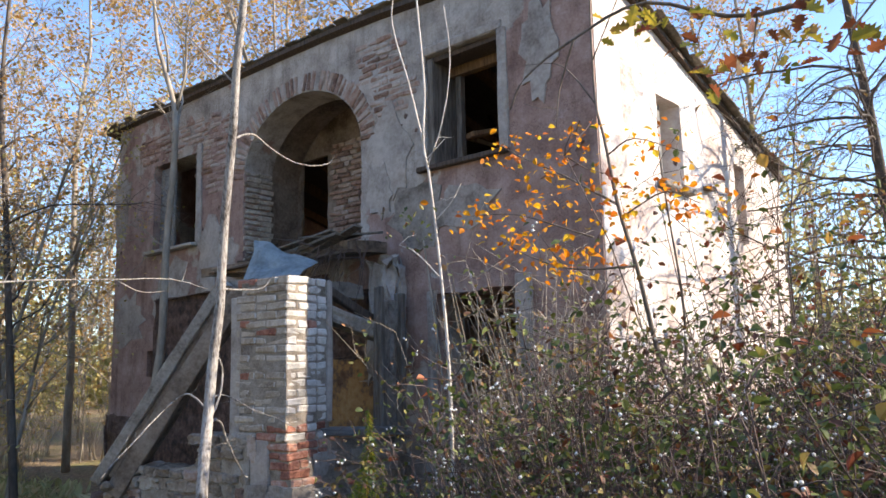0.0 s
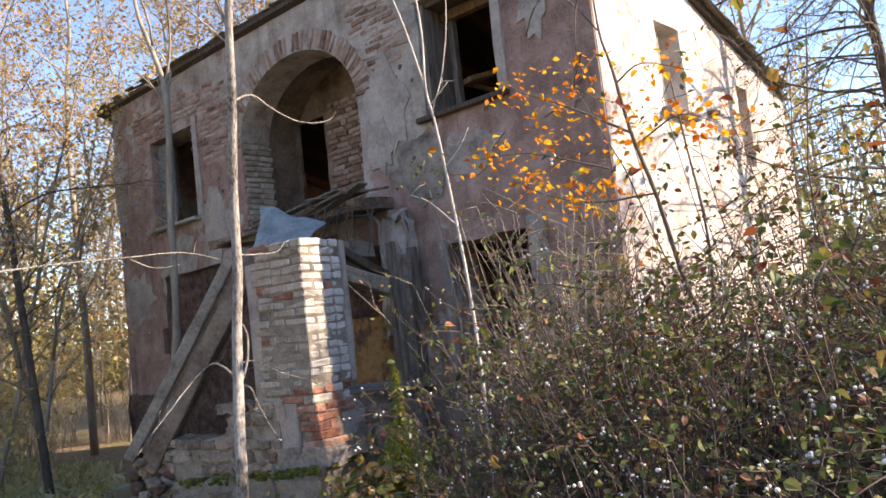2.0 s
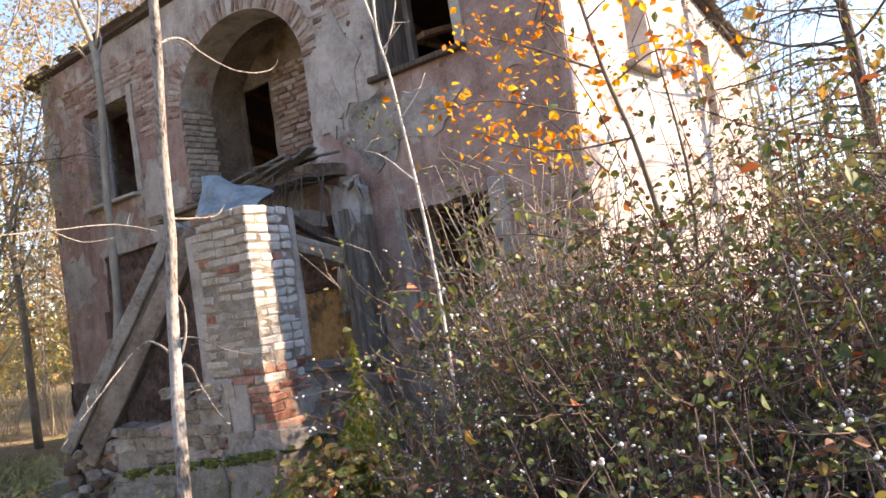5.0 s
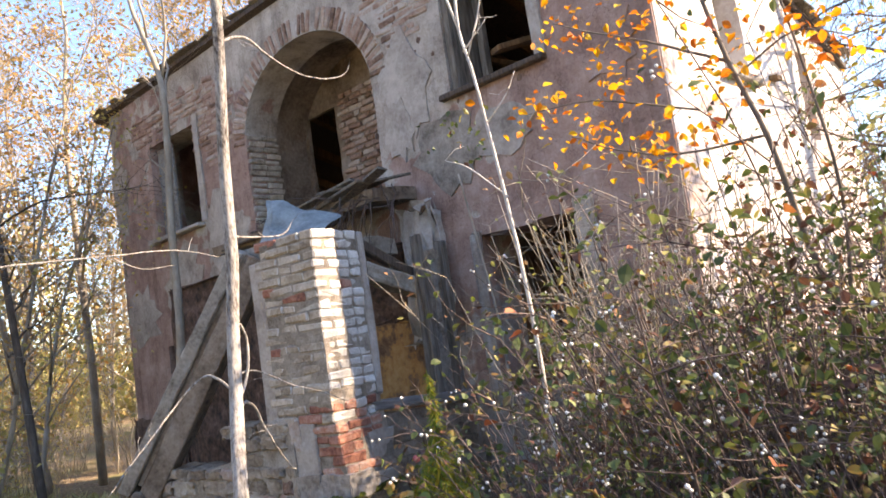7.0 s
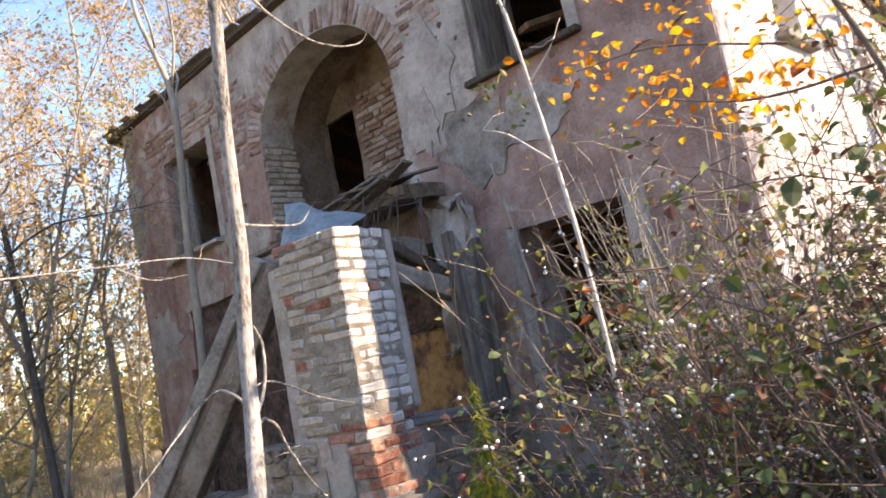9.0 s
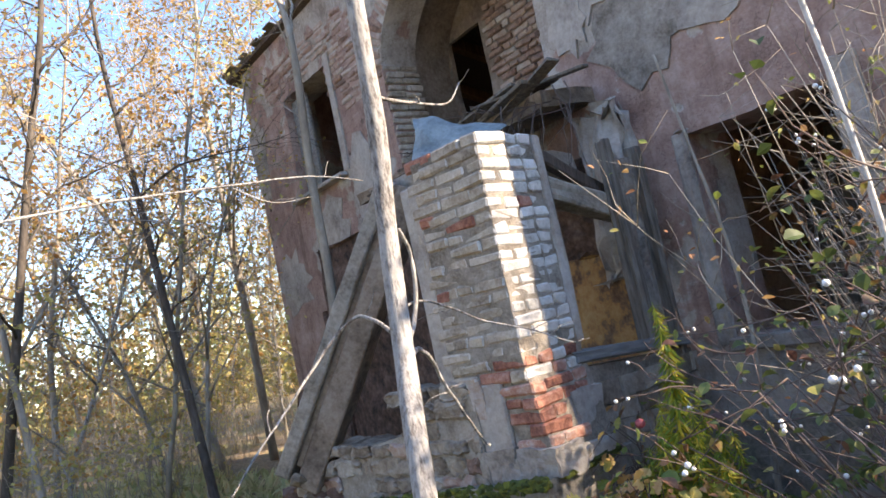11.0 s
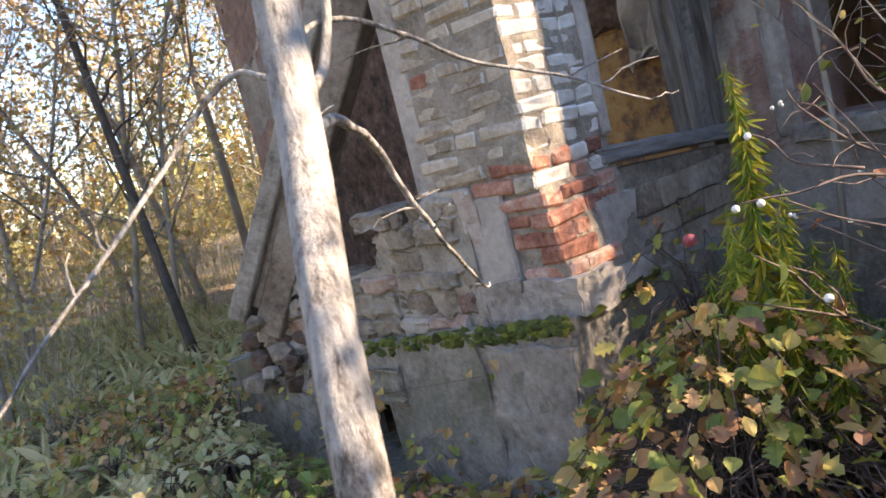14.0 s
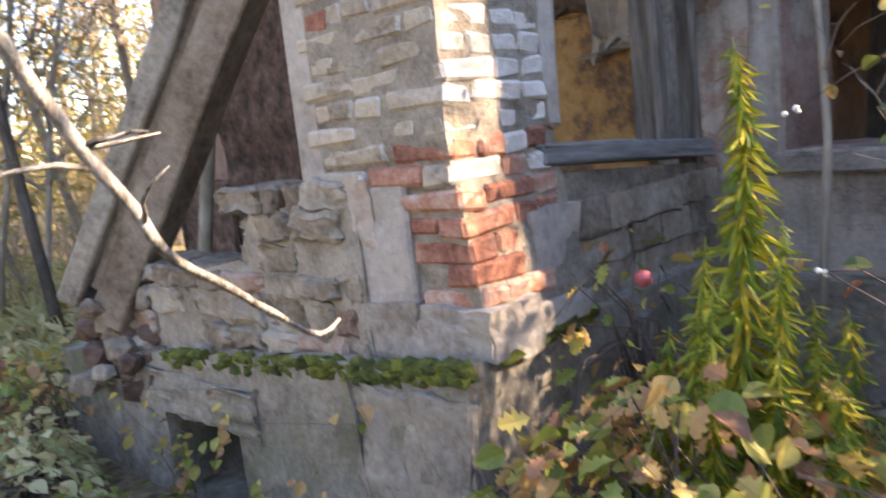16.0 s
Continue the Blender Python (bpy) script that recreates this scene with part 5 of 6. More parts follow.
SNOW = [shrub(200 + i, 1.5 + 0.07 * i, 58, LEAF_BUSH, 1500, 0.034, "snowberry_bush", "snowberry bush with small green leaves and white berries", berries=120, rusty=16) for i in range(5)]
r = random.Random(8)
placed = []
tries = 0
while len(placed) < 74 and tries < 5000:
    tries += 1
    x, y = r.uniform(-4.95, 1.6), r.uniform(0.8, 5.6)
    if y < path_y(x) + 0.82 + 0.25 * max(0, x + 0.5) or any((x - a) ** 2 + (y - b) ** 2 < 0.12 for a, b in placed):
        continue
    if x < -3.3 and y < path_y(x) + 1.05 or x < -4.0 or x > 0.2 and y < 1.6:
        continue
    placed.append((x, y))
    near = max(0.72, min(1.06, 0.76 + 0.25 * (y - path_y(x) - 0.7)))
    if x > -2.8:
        near = max(0.54, min(0.92, 0.56 + 0.24 * (y - path_y(x) - 0.7)))
    s = near * r.uniform(0.9, 1.12)
    c = copy_thing(r.choice(SNOW), pose(x, y, ground_z(x, y), 0, 0, r.uniform(0, 360)))
    c.scale = (s, s, s)
    c["group"] = "snowberry thicket"
bare_bush = shrub(260, 1.55, 44, LEAF_BUSH, 420, 0.036, "snowberry_bush", "half-bare twiggy snowberry bush with white berries", berries=70)
for x, y, s in ((-3.75, 3.3, 0.8), (-3.75, 4.1, 1.05), (-4.05, 4.6, 1.1), (-3.4, 3.0, 0.8), (-4.2, 5.2, 1.1)):
    c = copy_thing(bare_bush, pose(x, y, ground_z(x, y), 0, 0, r.uniform(0, 360)))
    c.scale = (s, s, s)
    c["group"] = "snowberry thicket"
SNOW.append(bare_bush)
twiggy = shrub(270, 2.5, 30, LEAF_BRAMBLE, 150, 0.04, "twiggy_bush", "tall grey leafless bush with pale twigs by the window", BARK_WOODS, spread=0.28)
for x, y, s in ((-4.55, 5.45, 0.95), (-4.3, 5.15, 1.05), (-4.1, 4.8, 1.0), (-4.75, 5.7, 0.85), (-3.85, 4.5, 1.0), (-4.8, 5.55, 0.95)):
    c = copy_thing(twiggy, pose(x, y, ground_z(x, y), 0, 0, r.uniform(0, 360)))
    c.scale = (s, s, s)
    c["group"] = "twiggy bushes by the window"
SNOW.append(twiggy)
for v in SNOW:
    for o in (*v.children_recursive, v):
        bpy.data.objects.remove(o)

UNDER = [shrub(300 + i, 1.7 + 0.35 * i, 16, (LEAF_OLIVE, LEAF_GOLD, LEAF_OLIVE)[i], (520, 420, 620)[i], 0.06, "woodland_shrub", "thin-stemmed woodland shrub with sparse yellow-green leaves", BARK_WOODS) for i in range(3)]
UNDER.append(shrub(309, 2.0, 30, LEAF_BUSH, 900, 0.036, "woodland_shrub", "half-bare brown woodland shrub with a few green leaves", TWIG, rusty=50))
r = random.Random(18)
n = 0
while n < 120:
    x, y = r.choice(((r.uniform(-22, -9.2), r.uniform(-3, 8)), (r.uniform(-3.4, 9), r.uniform(5.2, 14))))
    if x < -5 and FX0 - 0.6 < x and y > 3.2 or (x > -5 and (x < -3.2 or y < 6.5 and x < 1)):
        continue
    s = r.uniform(0.6, 1.25) * (0.8 if x > -5 else 1)
    c = copy_thing(UNDER[3] if x > -5 and y < 10 else r.choice(UNDER[:3]), pose(x, y, ground_z(x, y), 0, 0, r.uniform(0, 360)))
    c.scale = (s, s, s)
    c["group"] = "woodland undergrowth"
    n += 1
for i in range(68):
    x, y = r.uniform(-34, -14.5), r.uniform(-9, 14)
    s = r.uniform(1.1, 1.9)
    if i >= 50:
        x, y, s = r.uniform(-2.9, 0.6), r.uniform(5.4, 8.2), r.uniform(1.1, 1.55)
    c = copy_thing(UNDER[3] if i >= 50 else r.choice(UNDER[:3]), pose(x, y, ground_z(x, y), 0, 0, r.uniform(0, 360)))
    c.scale = (s, s, s)
    c["group"] = "woodland undergrowth"
for v in UNDER:
    for o in (*v.children_recursive, v):
        bpy.data.objects.remove(o)


# saplings by the path, branch by branch
def sapling(name, label, stems, bark, twigs, leaf=None, leaves=(), size=0.06, seed=1, fuzz=0.05, broad=0.6, sides=10, lobed=False):
    ob = thing(name, label, "sapling")
    for i, (pts, r0, r1) in enumerate(stems):
        fine = smooth_line(pts, 4)
        tb = Tubes()
        run = [0.0]
        for a, b in zip(fine, fine[1:]):
            run.append(run[-1] + (b - a).length)
        tb.add(fine, [(r0 + (r1 - r0) * d / run[-1]) * (1 + 0.06 * noise.noise(Vector((d * 9, i, 0)))) for d in run], sides)
        part("trunk" if i == 0 else "stem", tb.mesh("trunk", bark), ob)
    r = random.Random(seed)
    for pts, r0 in twigs:
        tb = Tubes()
        fine = smooth_line(pts, 4)
        fine = [p + Vector(noise.noise_vector(p * 14)) * r0 * 0.5 for p in fine]
        tb.add(fine, [q * (1 + 0.12 * noise.noise(p * 40)) for p, q in zip(fine, taper(r0, r0 * 0.35, len(fine)))], 7)
        branch = part("branch", tb.mesh("branch", bark), ob)
        for k in range(max(1, len(pts) // 2)):
            q = fine[r.randint(2, len(fine) - 1)]
            tb = Tubes()
            tb.add(bent(r, q, (r.gauss(0, 1), r.gauss(0, 1), r.uniform(-0.2, 1)), r.uniform(0.05, 0.16), 4, 0.3), taper(r0 * 0.35, 0.0008, 5), 4)
            part("twig", tb.mesh("twig", bark), branch)
    if leaf:
        lv = Leaves(seed)
        for p, n in leaves:
            for _ in range(n):
                lv.add(Vector(p) + Vector((r.gauss(0, fuzz), r.gauss(0, fuzz), r.gauss(0, fuzz * 0.7))), size * r.uniform(0.6, 1.3), broad, lobed=lobed)
        part("foliage", lv.mesh("foliage", leaf), ob)
    return ob


tree1 = sapling("sapling", "slim pale-barked sapling lit by the sun",
        [([(-4.717, 2.459, 0.02), (-4.709, 2.509, 0.7), (-4.709, 2.544, 1.2), (-4.752, 2.584, 1.47), (-4.838, 2.656, 1.72), (-4.858, 2.694, 2.05), (-4.836, 2.715, 2.35), (-4.796, 2.707, 2.8), (-4.696, 2.687, 3.32), (-4.617, 2.654, 3.7), (-4.529, 2.634, 4.07), (-4.339, 2.574, 5), (-4.139, 2.554, 6.4), (-4.039, 2.554, 8)], 0.036, 0.008),
         ([(-4.842, 2.684, 1.74), (-4.891, 2.740, 1.78), (-4.895, 2.771, 1.867), (-4.873, 2.765, 1.98), (-4.846, 2.724, 2.05)], 0.008, 0.005)],
        BARK_PALE,
        [([(-4.828, 2.663, 1.69), (-4.891, 2.734, 1.706), (-4.965, 2.804, 1.692), (-5.075, 2.902, 1.649), (-5.112, 2.953, 1.575), (-5.126, 2.997, 1.504), (-5.142, 3.029, 1.457), (-5.266, 3.149, 1.379), (-5.418, 3.301, 1.285), (-5.573, 3.428, 1.255)], 0.0085),
         ([(-4.808, 2.647, 1.62), (-4.944, 2.731, 1.683), (-5.041, 2.762, 1.755), (-5.161, 2.775, 1.817), (-5.235, 2.764, 1.843), (-5.286, 2.703, 1.806), (-5.328, 2.623, 1.718), (-5.303, 2.484, 1.6), (-5.270, 2.352, 1.493), (-5.253, 2.253, 1.4)], 0.0085),
         ([(-4.695, 2.687, 3.3), (-4.752, 2.863, 3.379), (-4.832, 3.043, 3.347), (-4.888, 3.257, 3.312), (-4.918, 3.464, 3.324), (-4.917, 3.607, 3.379), (-4.875, 3.622, 3.454)], 0.0075),
         ([(-4.824, 2.715, 2.44), (-4.884, 2.805, 2.45), (-4.951, 2.970, 2.463), (-5.016, 3.135, 2.49), (-5.018, 3.205, 2.562)], 0.007),
         ([(-4.833, 2.656, 1.72), (-4.903, 2.722, 1.822), (-4.902, 2.794, 1.839), (-4.887, 2.881, 1.8), (-4.870, 2.982, 1.743), (-4.823, 3.085, 1.699), (-4.785, 3.159, 1.655), (-4.754, 3.211, 1.623)], 0.005),
         ([(-4.634, 2.665, 3.6), (-4.939, 2.452, 4), (-5.239, 2.354, 4.3)], 0.006),
         ([(-4.489, 2.614, 4.3), (-4.739, 2.454, 4.7), (-5.139, 2.354, 5), (-5.539, 2.254, 5.2)], 0.008),
         ([(-4.389, 2.594, 4.8), (-4.139, 2.954, 5.3), (-3.939, 3.254, 5.6)], 0.008)], seed=4, sides=14)
sapling("sapling", "thin sapling with a long pale branch reaching over the path side",
        [([(-6.9, 0.4, 0.0), (-6.85, 0.5, 1.2), (-6.8, 0.6, 2.2), (-6.9, 0.5, 3.4), (-7.0, 0.4, 4.6)], 0.022, 0.006)], BARK_PALE,
        [([(-6.8, 0.6, 2.3), (-6.74, 1.4, 2.5), (-6.71, 2.21, 2.615), (-6.72, 2.59, 2.655), (-6.74, 3.0, 2.69), (-6.80, 3.5, 2.73), (-6.66, 3.75, 2.65)], 0.009),
         ([(-6.74, 3.0, 2.69), (-6.9, 3.3, 2.62), (-7.0, 3.6, 2.66)], 0.004)], seed=5)

sapling("sapling", "thin white-barked forked sapling in front of the house",
        [([(-4.041, 3.803, 0.3), (-4.085, 3.846, 1.92), (-4.207, 3.851, 3.08), (-4.262, 3.843, 3.42), (-4.238, 3.836, 3.8), (-4.262, 3.806, 4.37), (-4.342, 3.826, 5.2)], 0.0125, 0.005),
         ([(-4.262, 3.843, 3.42), (-4.365, 3.823, 3.85), (-4.469, 3.805, 4.2), (-4.502, 3.806, 4.42), (-4.442, 3.826, 4.7)], 0.007, 0.003)],
        BARK_WHITE,
        [([(-4.174, 3.855, 2.9), (-4.036, 3.852, 3), (-3.976, 3.870, 3.1)], 0.005), ([(-4.261, 3.846, 3.3), (-4.092, 3.863, 3.42)], 0.005), ([(-4.245, 3.847, 3.25), (-4.103, 3.841, 3.5), (-4.023, 3.851, 3.9), (-4.045, 3.830, 4.3)], 0.006),
         ([(-4.127, 3.863, 2.5), (-4.330, 3.829, 2.7), (-4.431, 3.778, 2.76)], 0.005)], LEAF_BUSH, [((-4.384, 3.795, 2.9), 26), ((-4.231, 3.828, 2.75), 14)], 0.035, seed=9, fuzz=0.09)

OB = [(-3.939, 4.324, 3.42), (-3.554, 4.263, 3.22), (-3.234, 4.211, 3), (-3.834, 4.171, 2.76), (-3.625, 4.162, 2.66), (-3.426, 4.154, 2.56), (-3.275, 4.157, 2.6), (-4.079, 4.147, 2.94), (-2.603, 4.224, 2.8), (-2.725, 4.188, 2.9), (-2.903, 4.259, 3.2), (-3.389, 4.299, 3.35), (-3.023, 4.124, 2.8), (-3.550, 4.149, 2.95)]
sapling("sapling", "grey-barked sapling with bright orange autumn leaves",
        [([(-2.758, 4.477, 0.45), (-2.844, 4.372, 1.6), (-2.905, 4.254, 2.01), (-2.947, 4.147, 2.48), (-3.062, 4.180, 2.87), (-3.183, 4.285, 3.31), (-3.283, 4.383, 3.58), (-3.340, 4.471, 4.04), (-3.330, 4.471, 4.8)], 0.019, 0.004),
         ([(-2.844, 4.372, 1.6), (-2.744, 4.261, 2.2), (-2.783, 4.224, 2.8), (-2.853, 4.309, 3.2)], 0.010, 0.004)],
        BARK_BROWN,
        [([(-3.062, 4.180, 2.87), (-3.445, 4.240, 3.12), (-3.762, 4.272, 3.3), (-3.982, 4.302, 3.44)], 0.008), ([(-2.966, 4.149, 2.5), (-3.326, 4.120, 2.52), (-3.625, 4.109, 2.62), (-3.874, 4.121, 2.76)], 0.007),
         ([(-3.023, 4.174, 2.8), (-2.775, 4.188, 2.9), (-2.573, 4.174, 2.8)], 0.006), ([(-3.153, 4.259, 3.2), (-2.957, 4.220, 3.25), (-2.643, 4.185, 3.1)], 0.006), ([(-3.224, 4.166, 2.7), (-3.725, 4.138, 2.9), (-4.110, 4.129, 2.95)], 0.006),
         ([(-3.283, 4.383, 3.58), (-3.522, 4.394, 3.9), (-3.827, 4.414, 4)], 0.006), ([(-3.322, 4.444, 3.9), (-3.080, 4.421, 4.3), (-2.930, 4.421, 4.6)], 0.006)],
        LEAF_ORANGE, [(p, 36) for p in OB], 0.046, seed=12, fuzz=0.10, broad=0.7)

# oak branch hanging over the path
sapling("oak_branch", "overhanging oak branch with brown, green and yellow leaves",
        [([(-0.55, 3.1, 3.6), (-1.3, 2.85, 3.2), (-1.72, 2.64, 3.05), (-2.0, 2.45, 3.12), (-2.2, 2.33, 3.02), (-2.36, 2.28, 2.92), (-2.42, 2.27, 2.82)], 0.014, 0.003)],
        BARK_BROWN,
        [([(-1.3, 2.85, 3.2), (-1.45, 2.72, 2.98), (-1.5, 2.68, 2.9)], 0.005), ([(-1.72, 2.64, 3.05), (-1.74, 2.62, 2.9)], 0.004), ([(-2.2, 2.33, 3.02), (-2.28, 2.36, 2.88), (-2.3, 2.36, 2.75)], 0.004)],
        LEAF_OAK, [((-1.35, 2.74, 2.97), 16), ((-1.5, 2.7, 2.95), 16), ((-1.72, 2.64, 2.97), 20), ((-1.8, 2.6, 2.92), 12), ((-1.9, 2.52, 3.05), 14), ((-2.1, 2.4, 3.08), 7), ((-1.2, 2.8, 3.05), 14)], 0.066, seed=21, fuzz=0.10, broad=0.85, lobed=True)
# goldenrod
r = random.Random(14)
lv = Leaves(15)
gold = thing("goldenrod", "tall goldenrod plant turning yellow-green", "plant")
stem = [Vector((-5.50, 4.46, 0.15)), Vector((-5.46, 4.43, 0.7)), Vector((-5.42, 4.41, 1.2)), Vector((-5.39, 4.40, 1.45)), Vector((-5.41, 4.40, 1.67))]
shoots = [(stem, 0.007)]
for dx, dy, h in ((0.14, -0.1, 1.0), (-0.12, 0.08, 1.12), (0.2, 0.1, 1.05), (0.05, -0.2, 0.9), (-0.05, -0.1, 1.05), (0.1, 0.15, 1.05), (0.24, -0.05, 0.95), (-0.16, -0.05, 1.0), (0.06, 0.05, 1.1), (0.17, 0.02, 1.0), (0.02, -0.14, 1.15), (0.12, -0.04, 1.2), (-0.08, 0.0, 1.22), (0.06, 0.1, 1.25), (0.28, -0.12, 0.85), (-0.14, -0.12, 0.9)):
    shoots.append(([Vector((-5.50 + dx * 0.5, 4.46 + dy * 0.5, 0.15)), Vector((-5.47 + dx, 4.42 + dy, 0.6)), Vector((-5.45 + dx * 1.1, 4.42 + dy * 1.1, h * 0.85)), Vector((-5.44 + dx, 4.42 + dy, h))], 0.005))
for k, (line, r0) in enumerate(shoots):
    tb = Tubes()
    tb.add(line, taper(r0, 0.002, len(line)), 6)
    part("stem", tb.mesh("stem", LEAF_GREEN), gold)
    n = 420 if k == 0 else 150
    for i in range(n):
        t = 0.25 + 0.73 * i / n
        u = t * (len(line) - 1)
        j = min(int(u), len(line) - 2)
        a = i * 2.4 + k
        size = 0.15 * (1.05 - t) + 0.03 if k == 0 else 0.105 * (1.1 - 0.7 * t)
        lv.add(line[j].lerp(line[j + 1], u - j), size * r.uniform(0.6, 1.2), 0.15, toward=(math.cos(a), math.sin(a), r.uniform(-1.5, 0.1)))
part("foliage", lv.mesh("foliage", LEAF_YELLOW), gold)


# brambles and low plants
def bramble(name, label, centre, radii, canes, nleaf, size, leaf, seed, category="plant"):
    r = random.Random(seed)
    tb, lv = Tubes(), Leaves(seed)
    cx, cy, gz = centre
    for i in range(canes):
        a = r.uniform(0, 6.28)
        rr = math.sqrt(r.random())
        st = [Vector((cx + r.gauss(0, 0.25) * radii[0], cy + r.gauss(0, 0.25) * radii[1], gz))]
        end = Vector((cx + math.cos(a) * rr * radii[0], cy + math.sin(a) * rr * radii[1], gz + radii[2] * math.sqrt(max(0, 1 - rr * rr)) * r.uniform(0.4, 1)))
        st += [st[0].lerp(end, 0.4) + Vector((0, 0, 0.25 * radii[2])), end, end + Vector((math.cos(a) * 0.12, math.sin(a) * 0.12, -0.10))]
        tb.add(st, (0.004, 0.0035, 0.0025, 0.0012), 4)
    for _ in range(nleaf):
        a, rr = r.uniform(0, 6.28), math.sqrt(r.random())
        lift = math.sqrt(max(0, 1 - rr * rr)) * (0.55 + 0.45 * r.random() ** 0.5)
        p = Vector((cx + math.cos(a) * rr * radii[0], cy + math.sin(a) * rr * radii[1], gz + radii[2] * lift + r.gauss(0, 0.03)))
        lv.add(p, size * r.uniform(0.5, 1.35), 0.85, toward=(math.cos(a) + r.gauss(0, 0.7), math.sin(a) + r.gauss(0, 0.7), r.uniform(-1.3, 0.25)), lobed=r.random() < 0.6)
    ob = thing(name, label, category)
    tagged(part("brushwood", tb.mesh("brushwood", TWIG), ob), kind="stuff")
    part("foliage", lv.mesh("foliage", leaf), ob)


bramble("bramble", "mound of brambles with yellow, brown and green leaves", (-5.45, 4.2, 0.08), (0.62, 0.70, 0.88), 320, 980, 0.070, LEAF_BRAMBLE, 51)
bramble("bramble", "low brambles with yellow, brown and green leaves", (-4.95, 3.8, 0.1), (0.6, 0.55, 0.42), 80, 460, 0.058, LEAF_BRAMBLE, 52)
bramble("bramble", "low brambles with yellow, brown and green leaves", (-5.95, 3.72, 0.05), (0.65, 0.32, 0.36), 60, 260, 0.065, LEAF_BRAMBLE, 53)
bramble("climber", "thin climbing plant with green and brown leaves", (-6.0, 4.75, 0.55), (0.12, 0.35, 0.65), 25, 60, 0.06, LEAF_BRAMBLE, 55)
for i, (x, y, rx, ry, h) in enumerate(((-6.5, 3.45, 0.5, 0.35, 0.34), (-7.3, 3.35, 0.5, 0.35, 0.30), (-8.1, 3.1, 0.6, 0.45, 0.42), (-8.9, 2.9, 0.6, 0.5, 0.45), (-6.9, 2.9, 0.6, 0.4, 0.28), (-7.8, 2.6, 0.7, 0.5, 0.30), (-9.6, 3.3, 0.6, 0.5, 0.4), (-5.6, 3.3, 0.45, 0.35, 0.22), (-9.0, 2.1, 0.8, 0.6, 0.35), (-10.4, 2.8, 0.8, 0.7, 0.4), (-10.2, 1.6, 0.9, 0.7, 0.4), (-6.2, 2.6, 0.5, 0.4, 0.2), (-8.85, 3.55, 0.4, 0.4, 0.6), (-8.3, 3.35, 0.4, 0.25, 0.4))):
    bramble("nettle_patch", "low patch of green nettles and creepers", (x, y, ground_z(x, y)), (rx, ry, h), 36, 260, 0.062, (LEAF_HERB if x < -7.6 else LEAF_GREEN) if i % 3 else LEAF_BRAMBLE, 60 + i)
# leafless berry branches beside the path, and a stem by the ground-floor window
bare = sapling("snowberry_bush", "leafless grey snowberry branches with a few white berries",
        [([(-4.1, 3.95, 0.2), (-4.25, 3.85, 0.8), (-4.429, 3.584, 1.371)], 0.006, 0.004)], TWIG,
        [([(-4.429, 3.584, 1.371), (-4.495, 3.478, 1.406), (-4.543, 3.37, 1.44), (-4.588, 3.284, 1.438), (-4.628, 3.249, 1.44), (-4.656, 3.226, 1.439)], 0.0032),
         ([(-4.453, 3.531, 1.377), (-4.537, 3.475, 1.442), (-4.576, 3.419, 1.493), (-4.62, 3.387, 1.554), (-4.629, 3.373, 1.587)], 0.0032),
         ([(-4.555, 3.419, 1.441), (-4.646, 3.395, 1.467), (-4.679, 3.386, 1.509), (-4.71, 3.375, 1.53)], 0.0032),
         ([(-4.444, 3.645, 1.479), (-4.519, 3.585, 1.497), (-4.567, 3.526, 1.55), (-4.601, 3.515, 1.628), (-4.633, 3.502, 1.672)], 0.0032),
         ([(-4.451, 3.597, 1.216), (-4.549, 3.502, 1.315), (-4.623, 3.441, 1.363), (-4.673, 3.379, 1.412)], 0.0032)], LEAF_BRAMBLE, [((-4.3, 3.75, 1.3), 4), ((-4.55, 3.45, 1.5), 3)], 0.045, seed=44, fuzz=0.06)
bm = bmesh.new()
bmesh.ops.create_icosphere(bm, subdivisions=2, radius=0.0065)
berry_me = bm_mesh("berry", bm, BERRY)
berry_me.polygons.foreach_set("use_smooth", [True] * len(berry_me.polygons))
for p in ((-4.656, 3.226, 1.439), (-4.628, 3.249, 1.44), (-4.71, 3.375, 1.53)):
    part("berry", berry_me, bare, "white berry", pose(p[0], p[1], p[2] - 0.006))
sapling("sapling", "thin grey stem in front of the ground-floor window",
        [([(-5.83, 5.60, 0.2), (-5.80, 5.68, 1.15), (-5.81, 5.73, 1.42), (-5.85, 5.76, 1.95), (-5.95, 5.76, 2.6), (-6.0, 5.7, 3.2)], 0.021, 0.008)], BARK_WOODS,
        [([(-5.82, 5.74, 1.6), (-5.7, 5.6, 1.75), (-5.6, 5.5, 1.8)], 0.004), ([(-5.86, 5.76, 2.0), (-5.98, 5.6, 2.15), (-6.05, 5.5, 2.3)], 0.004)], seed=45)
lv, tb, r = Leaves(58), Tubes(), random.Random(59)
for i in range(9):
    a0 = r.uniform(-1.9, -0.15)
    line = [MV @ Vector((a0 + 0.12 * k * r.uniform(-1, 1), -0.125 - 0.01 * k, 0.05 + 0.13 * k)) for k in range(r.randint(3, 6))]
    tb.add(line, taper(0.0025, 0.001, len(line)), 4)
    for p in line[1:]:
        for _ in range(3):
            lv.add(p + Vector((r.gauss(0, 0.04), r.gauss(-0.01, 0.01), r.gauss(0, 0.04))), r.uniform(0.03, 0.07), 0.75, toward=(r.gauss(0, 1), r.uniform(-0.9, -0.1), r.uniform(-1, 0.1)))
creeper = thing("creeper", "thin creeper with orange and green leaves on the plinth", "plant")
tagged(part("brushwood", tb.mesh("brushwood", TWIG), creeper), kind="stuff")
part("foliage", lv.mesh("foliage", LEAF_BRAMBLE), creeper)
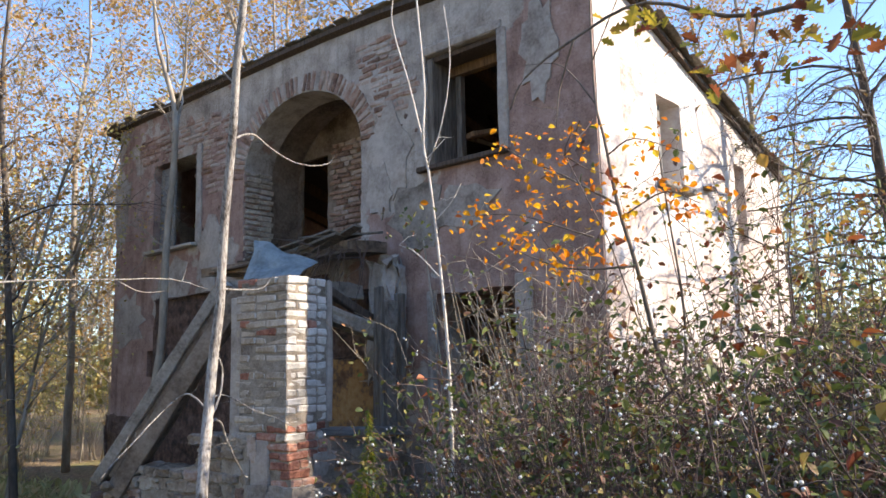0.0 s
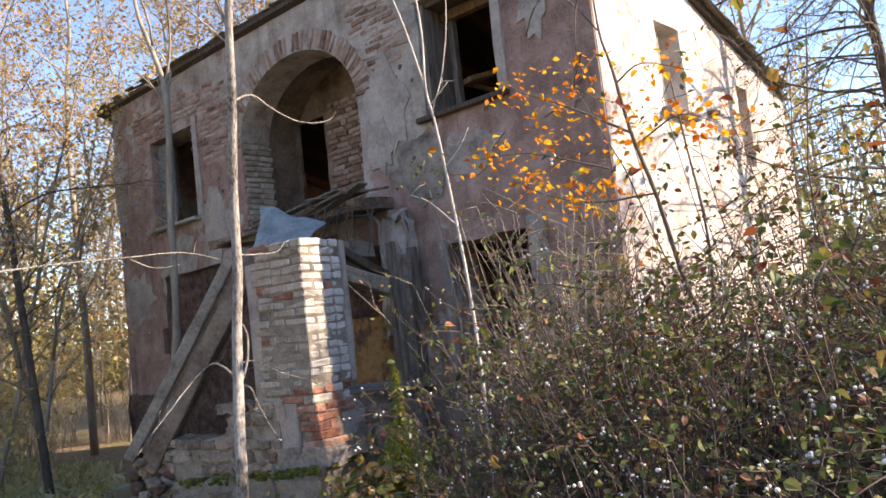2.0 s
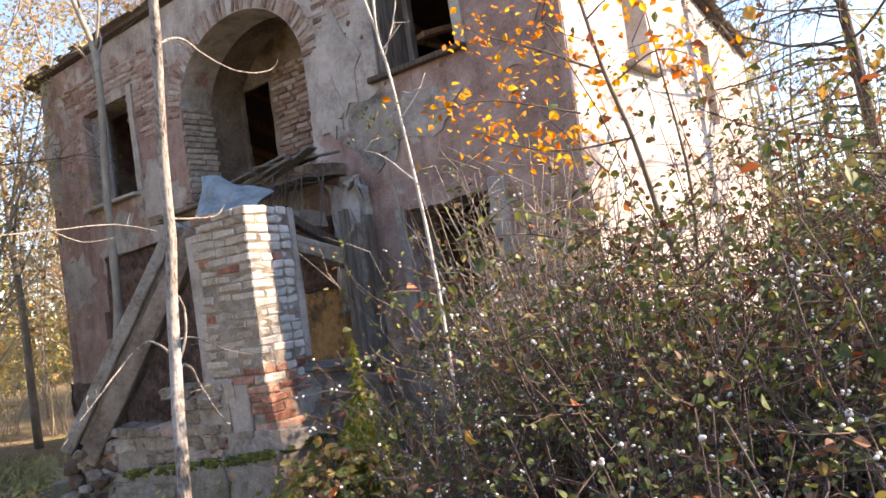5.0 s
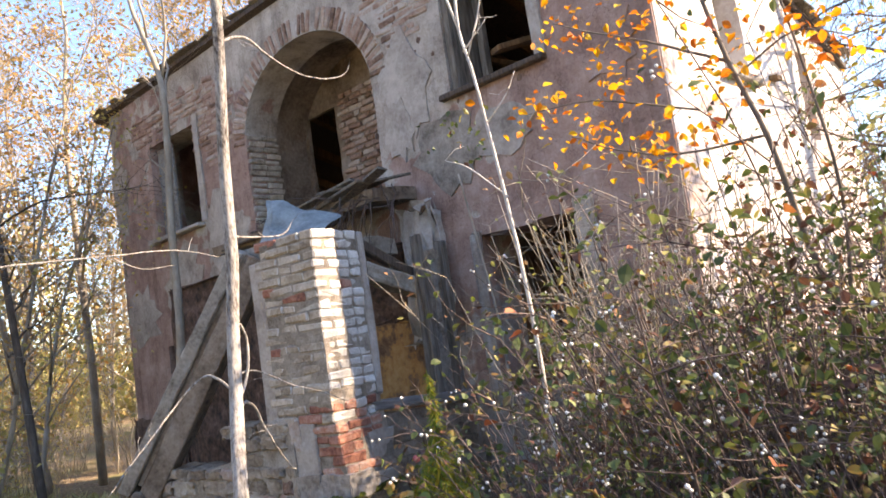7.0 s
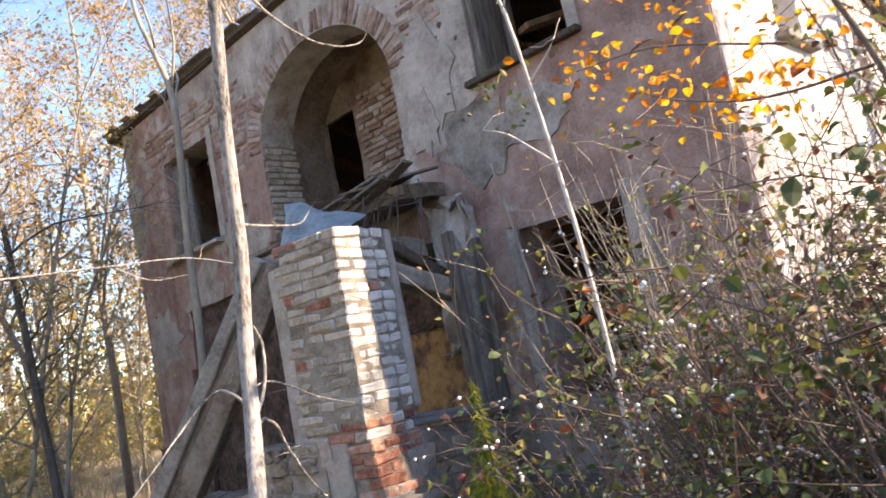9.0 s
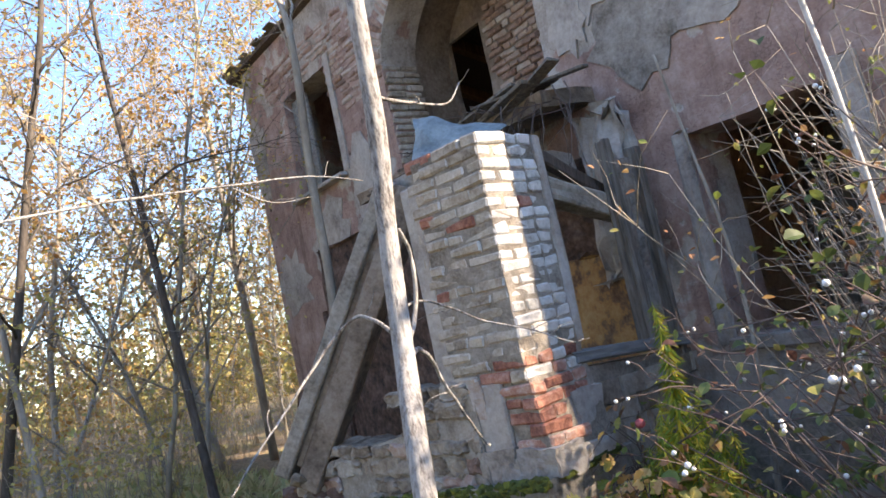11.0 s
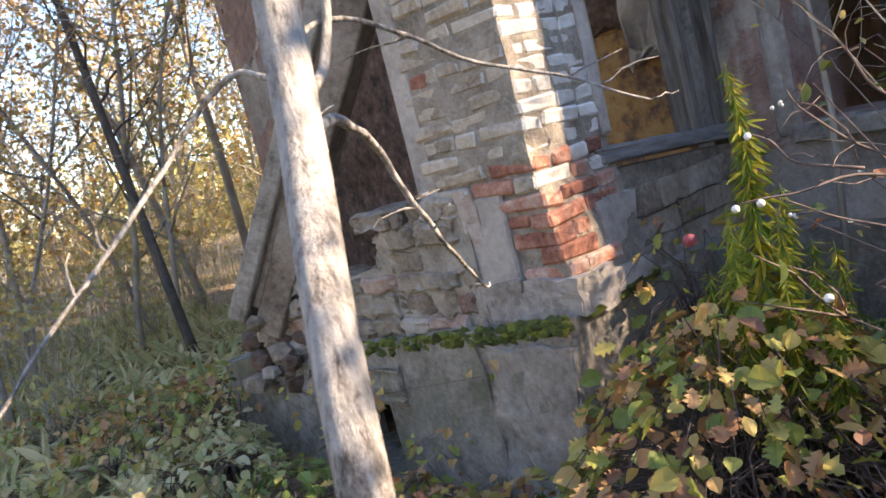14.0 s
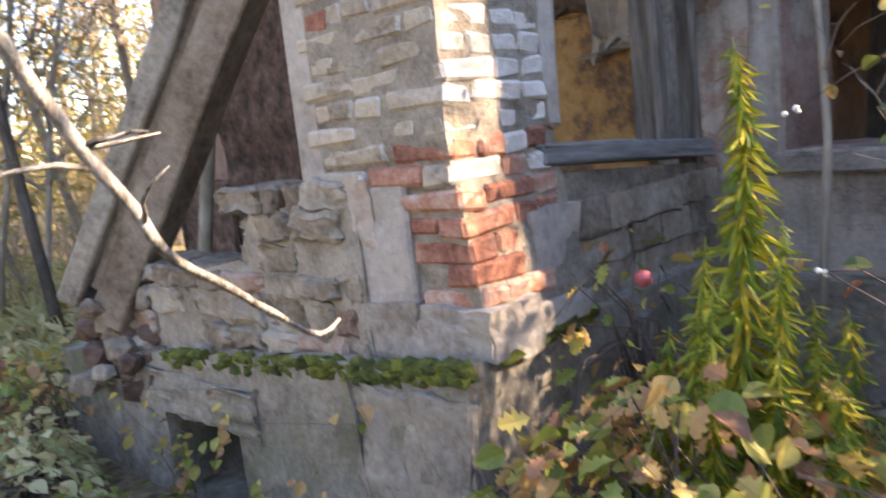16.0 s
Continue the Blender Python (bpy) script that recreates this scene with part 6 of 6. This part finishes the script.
# red fruit by the side wall
bm = bmesh.new()
bmesh.ops.create_uvsphere(bm, u_segments=12, v_segments=8, radius=0.028)
for v in bm.verts:
    if v.co.z > 0:
        v.co.z *= 0.85
me = bm_mesh("rose_hip", bm, FRUIT)
me.polygons.foreach_set("use_smooth", [True] * len(me.polygons))
hip = tagged(new("red_fruit", me), "dull red fruit among the climbing leaves", "fruit")
hip.location = (-5.87, 4.64, 1.05)

# feathery green herbs on the bare ground by the window
for x, y, h, seed in ((-4.86, 5.25, 0.5, 1), (-5.1, 4.72, 0.38, 2), (-5.35, 5.2, 0.35, 3)):
    r = random.Random(seed)
    tb, lv = Tubes(), Leaves(seed + 30)
    for i in range(7):
        a = r.uniform(0, 6.28)
        g = Vector((x, y, ground_z(x, y)))
        line = [g, g + Vector((0.1 * math.cos(a), 0.1 * math.sin(a), 0.7 * h)), g + Vector((0.28 * math.cos(a), 0.28 * math.sin(a), h * r.uniform(0.7, 1.0))), g + Vector((0.42 * math.cos(a), 0.42 * math.sin(a), h * r.uniform(0.4, 0.8)))]
        tb.add(line, taper(0.003, 0.001, 4), 4)
        side = Vector((-math.sin(a), math.cos(a), 0))
        for k in range(22):
            u = 1.0 + 2.0 * k / 22
            j = min(int(u), 2)
            lv.add(line[j].lerp(line[j + 1], u - j), 0.075 * r.uniform(0.7, 1.1), 0.24, toward=side * (1 if k % 2 else -1) + Vector((0.5 * math.cos(a), 0.5 * math.sin(a), -0.4)))
    herb = thing("feathery_herb", "green herb with feathery leaves on the leaf litter", "plant", "feathery herbs")
    tagged(part("brushwood", tb.mesh("brushwood", LEAF_GREEN), herb), kind="stuff")
    part("foliage", lv.mesh("foliage", LEAF_GREEN), herb)

# fallen grey log on the bare ground by the house
log = tagged(new("fallen_log", None), "grey fallen log on leaf litter", "log")
tb = Tubes()
tb.add([(x, y, ground_z(x, y) + 0.045) for x, y in ((-5.62, 5.44), (-5.45, 5.50), (-5.25, 5.55), (-5.02, 5.60))], (0.055, 0.065, 0.062, 0.045), 12)
part("trunk", tb.mesh("trunk", BARK_WOODS), log)

# grass and herbs of the clearing
lv = Leaves(95)
r = random.Random(96)
for i in range(20000):
    x, y = r.uniform(-19, -7.0), r.uniform(-2.5, 5.6)
    if x > -9.6 and y > 3.2:
        continue
    h = r.uniform(0.06, 0.3)
    lv.add((x, y, ground_z(x, y) + r.uniform(0, 0.12)), h, r.uniform(0.08, 0.4), toward=(r.gauss(0, 0.6), r.gauss(0, 0.6), r.uniform(-0.1, 1.0)))
tagged(new("herbs", lv.mesh("herbs", LEAF_HERB)), "yellow-green grass and low herbs under the trees", "grass", kind="stuff")

# leaf litter
lv = Leaves(91)
r = random.Random(92)
for i in range(9000):
    x, y = r.uniform(-12, 2), r.uniform(-2.5, 5.9)
    if i < 4200:
        x, y = (r.uniform(-7.5, -3.6), r.uniform(2.2, 5.9)) if i < 2200 else (r.uniform(-5.8, -3.8), r.uniform(4.4, 5.85))
    lv.add((x, y, ground_z(x, y) + r.uniform(0.004, 0.03)), r.uniform(0.035, 0.085), 0.6, toward=(r.gauss(0, 1), r.gauss(0, 1), r.gauss(0, 0.25)))
litter = tagged(new("leaf_litter", lv.mesh("leaf_litter", LEAF_DEAD)), "fallen brown leaves on the ground", "leaves", kind="stuff")
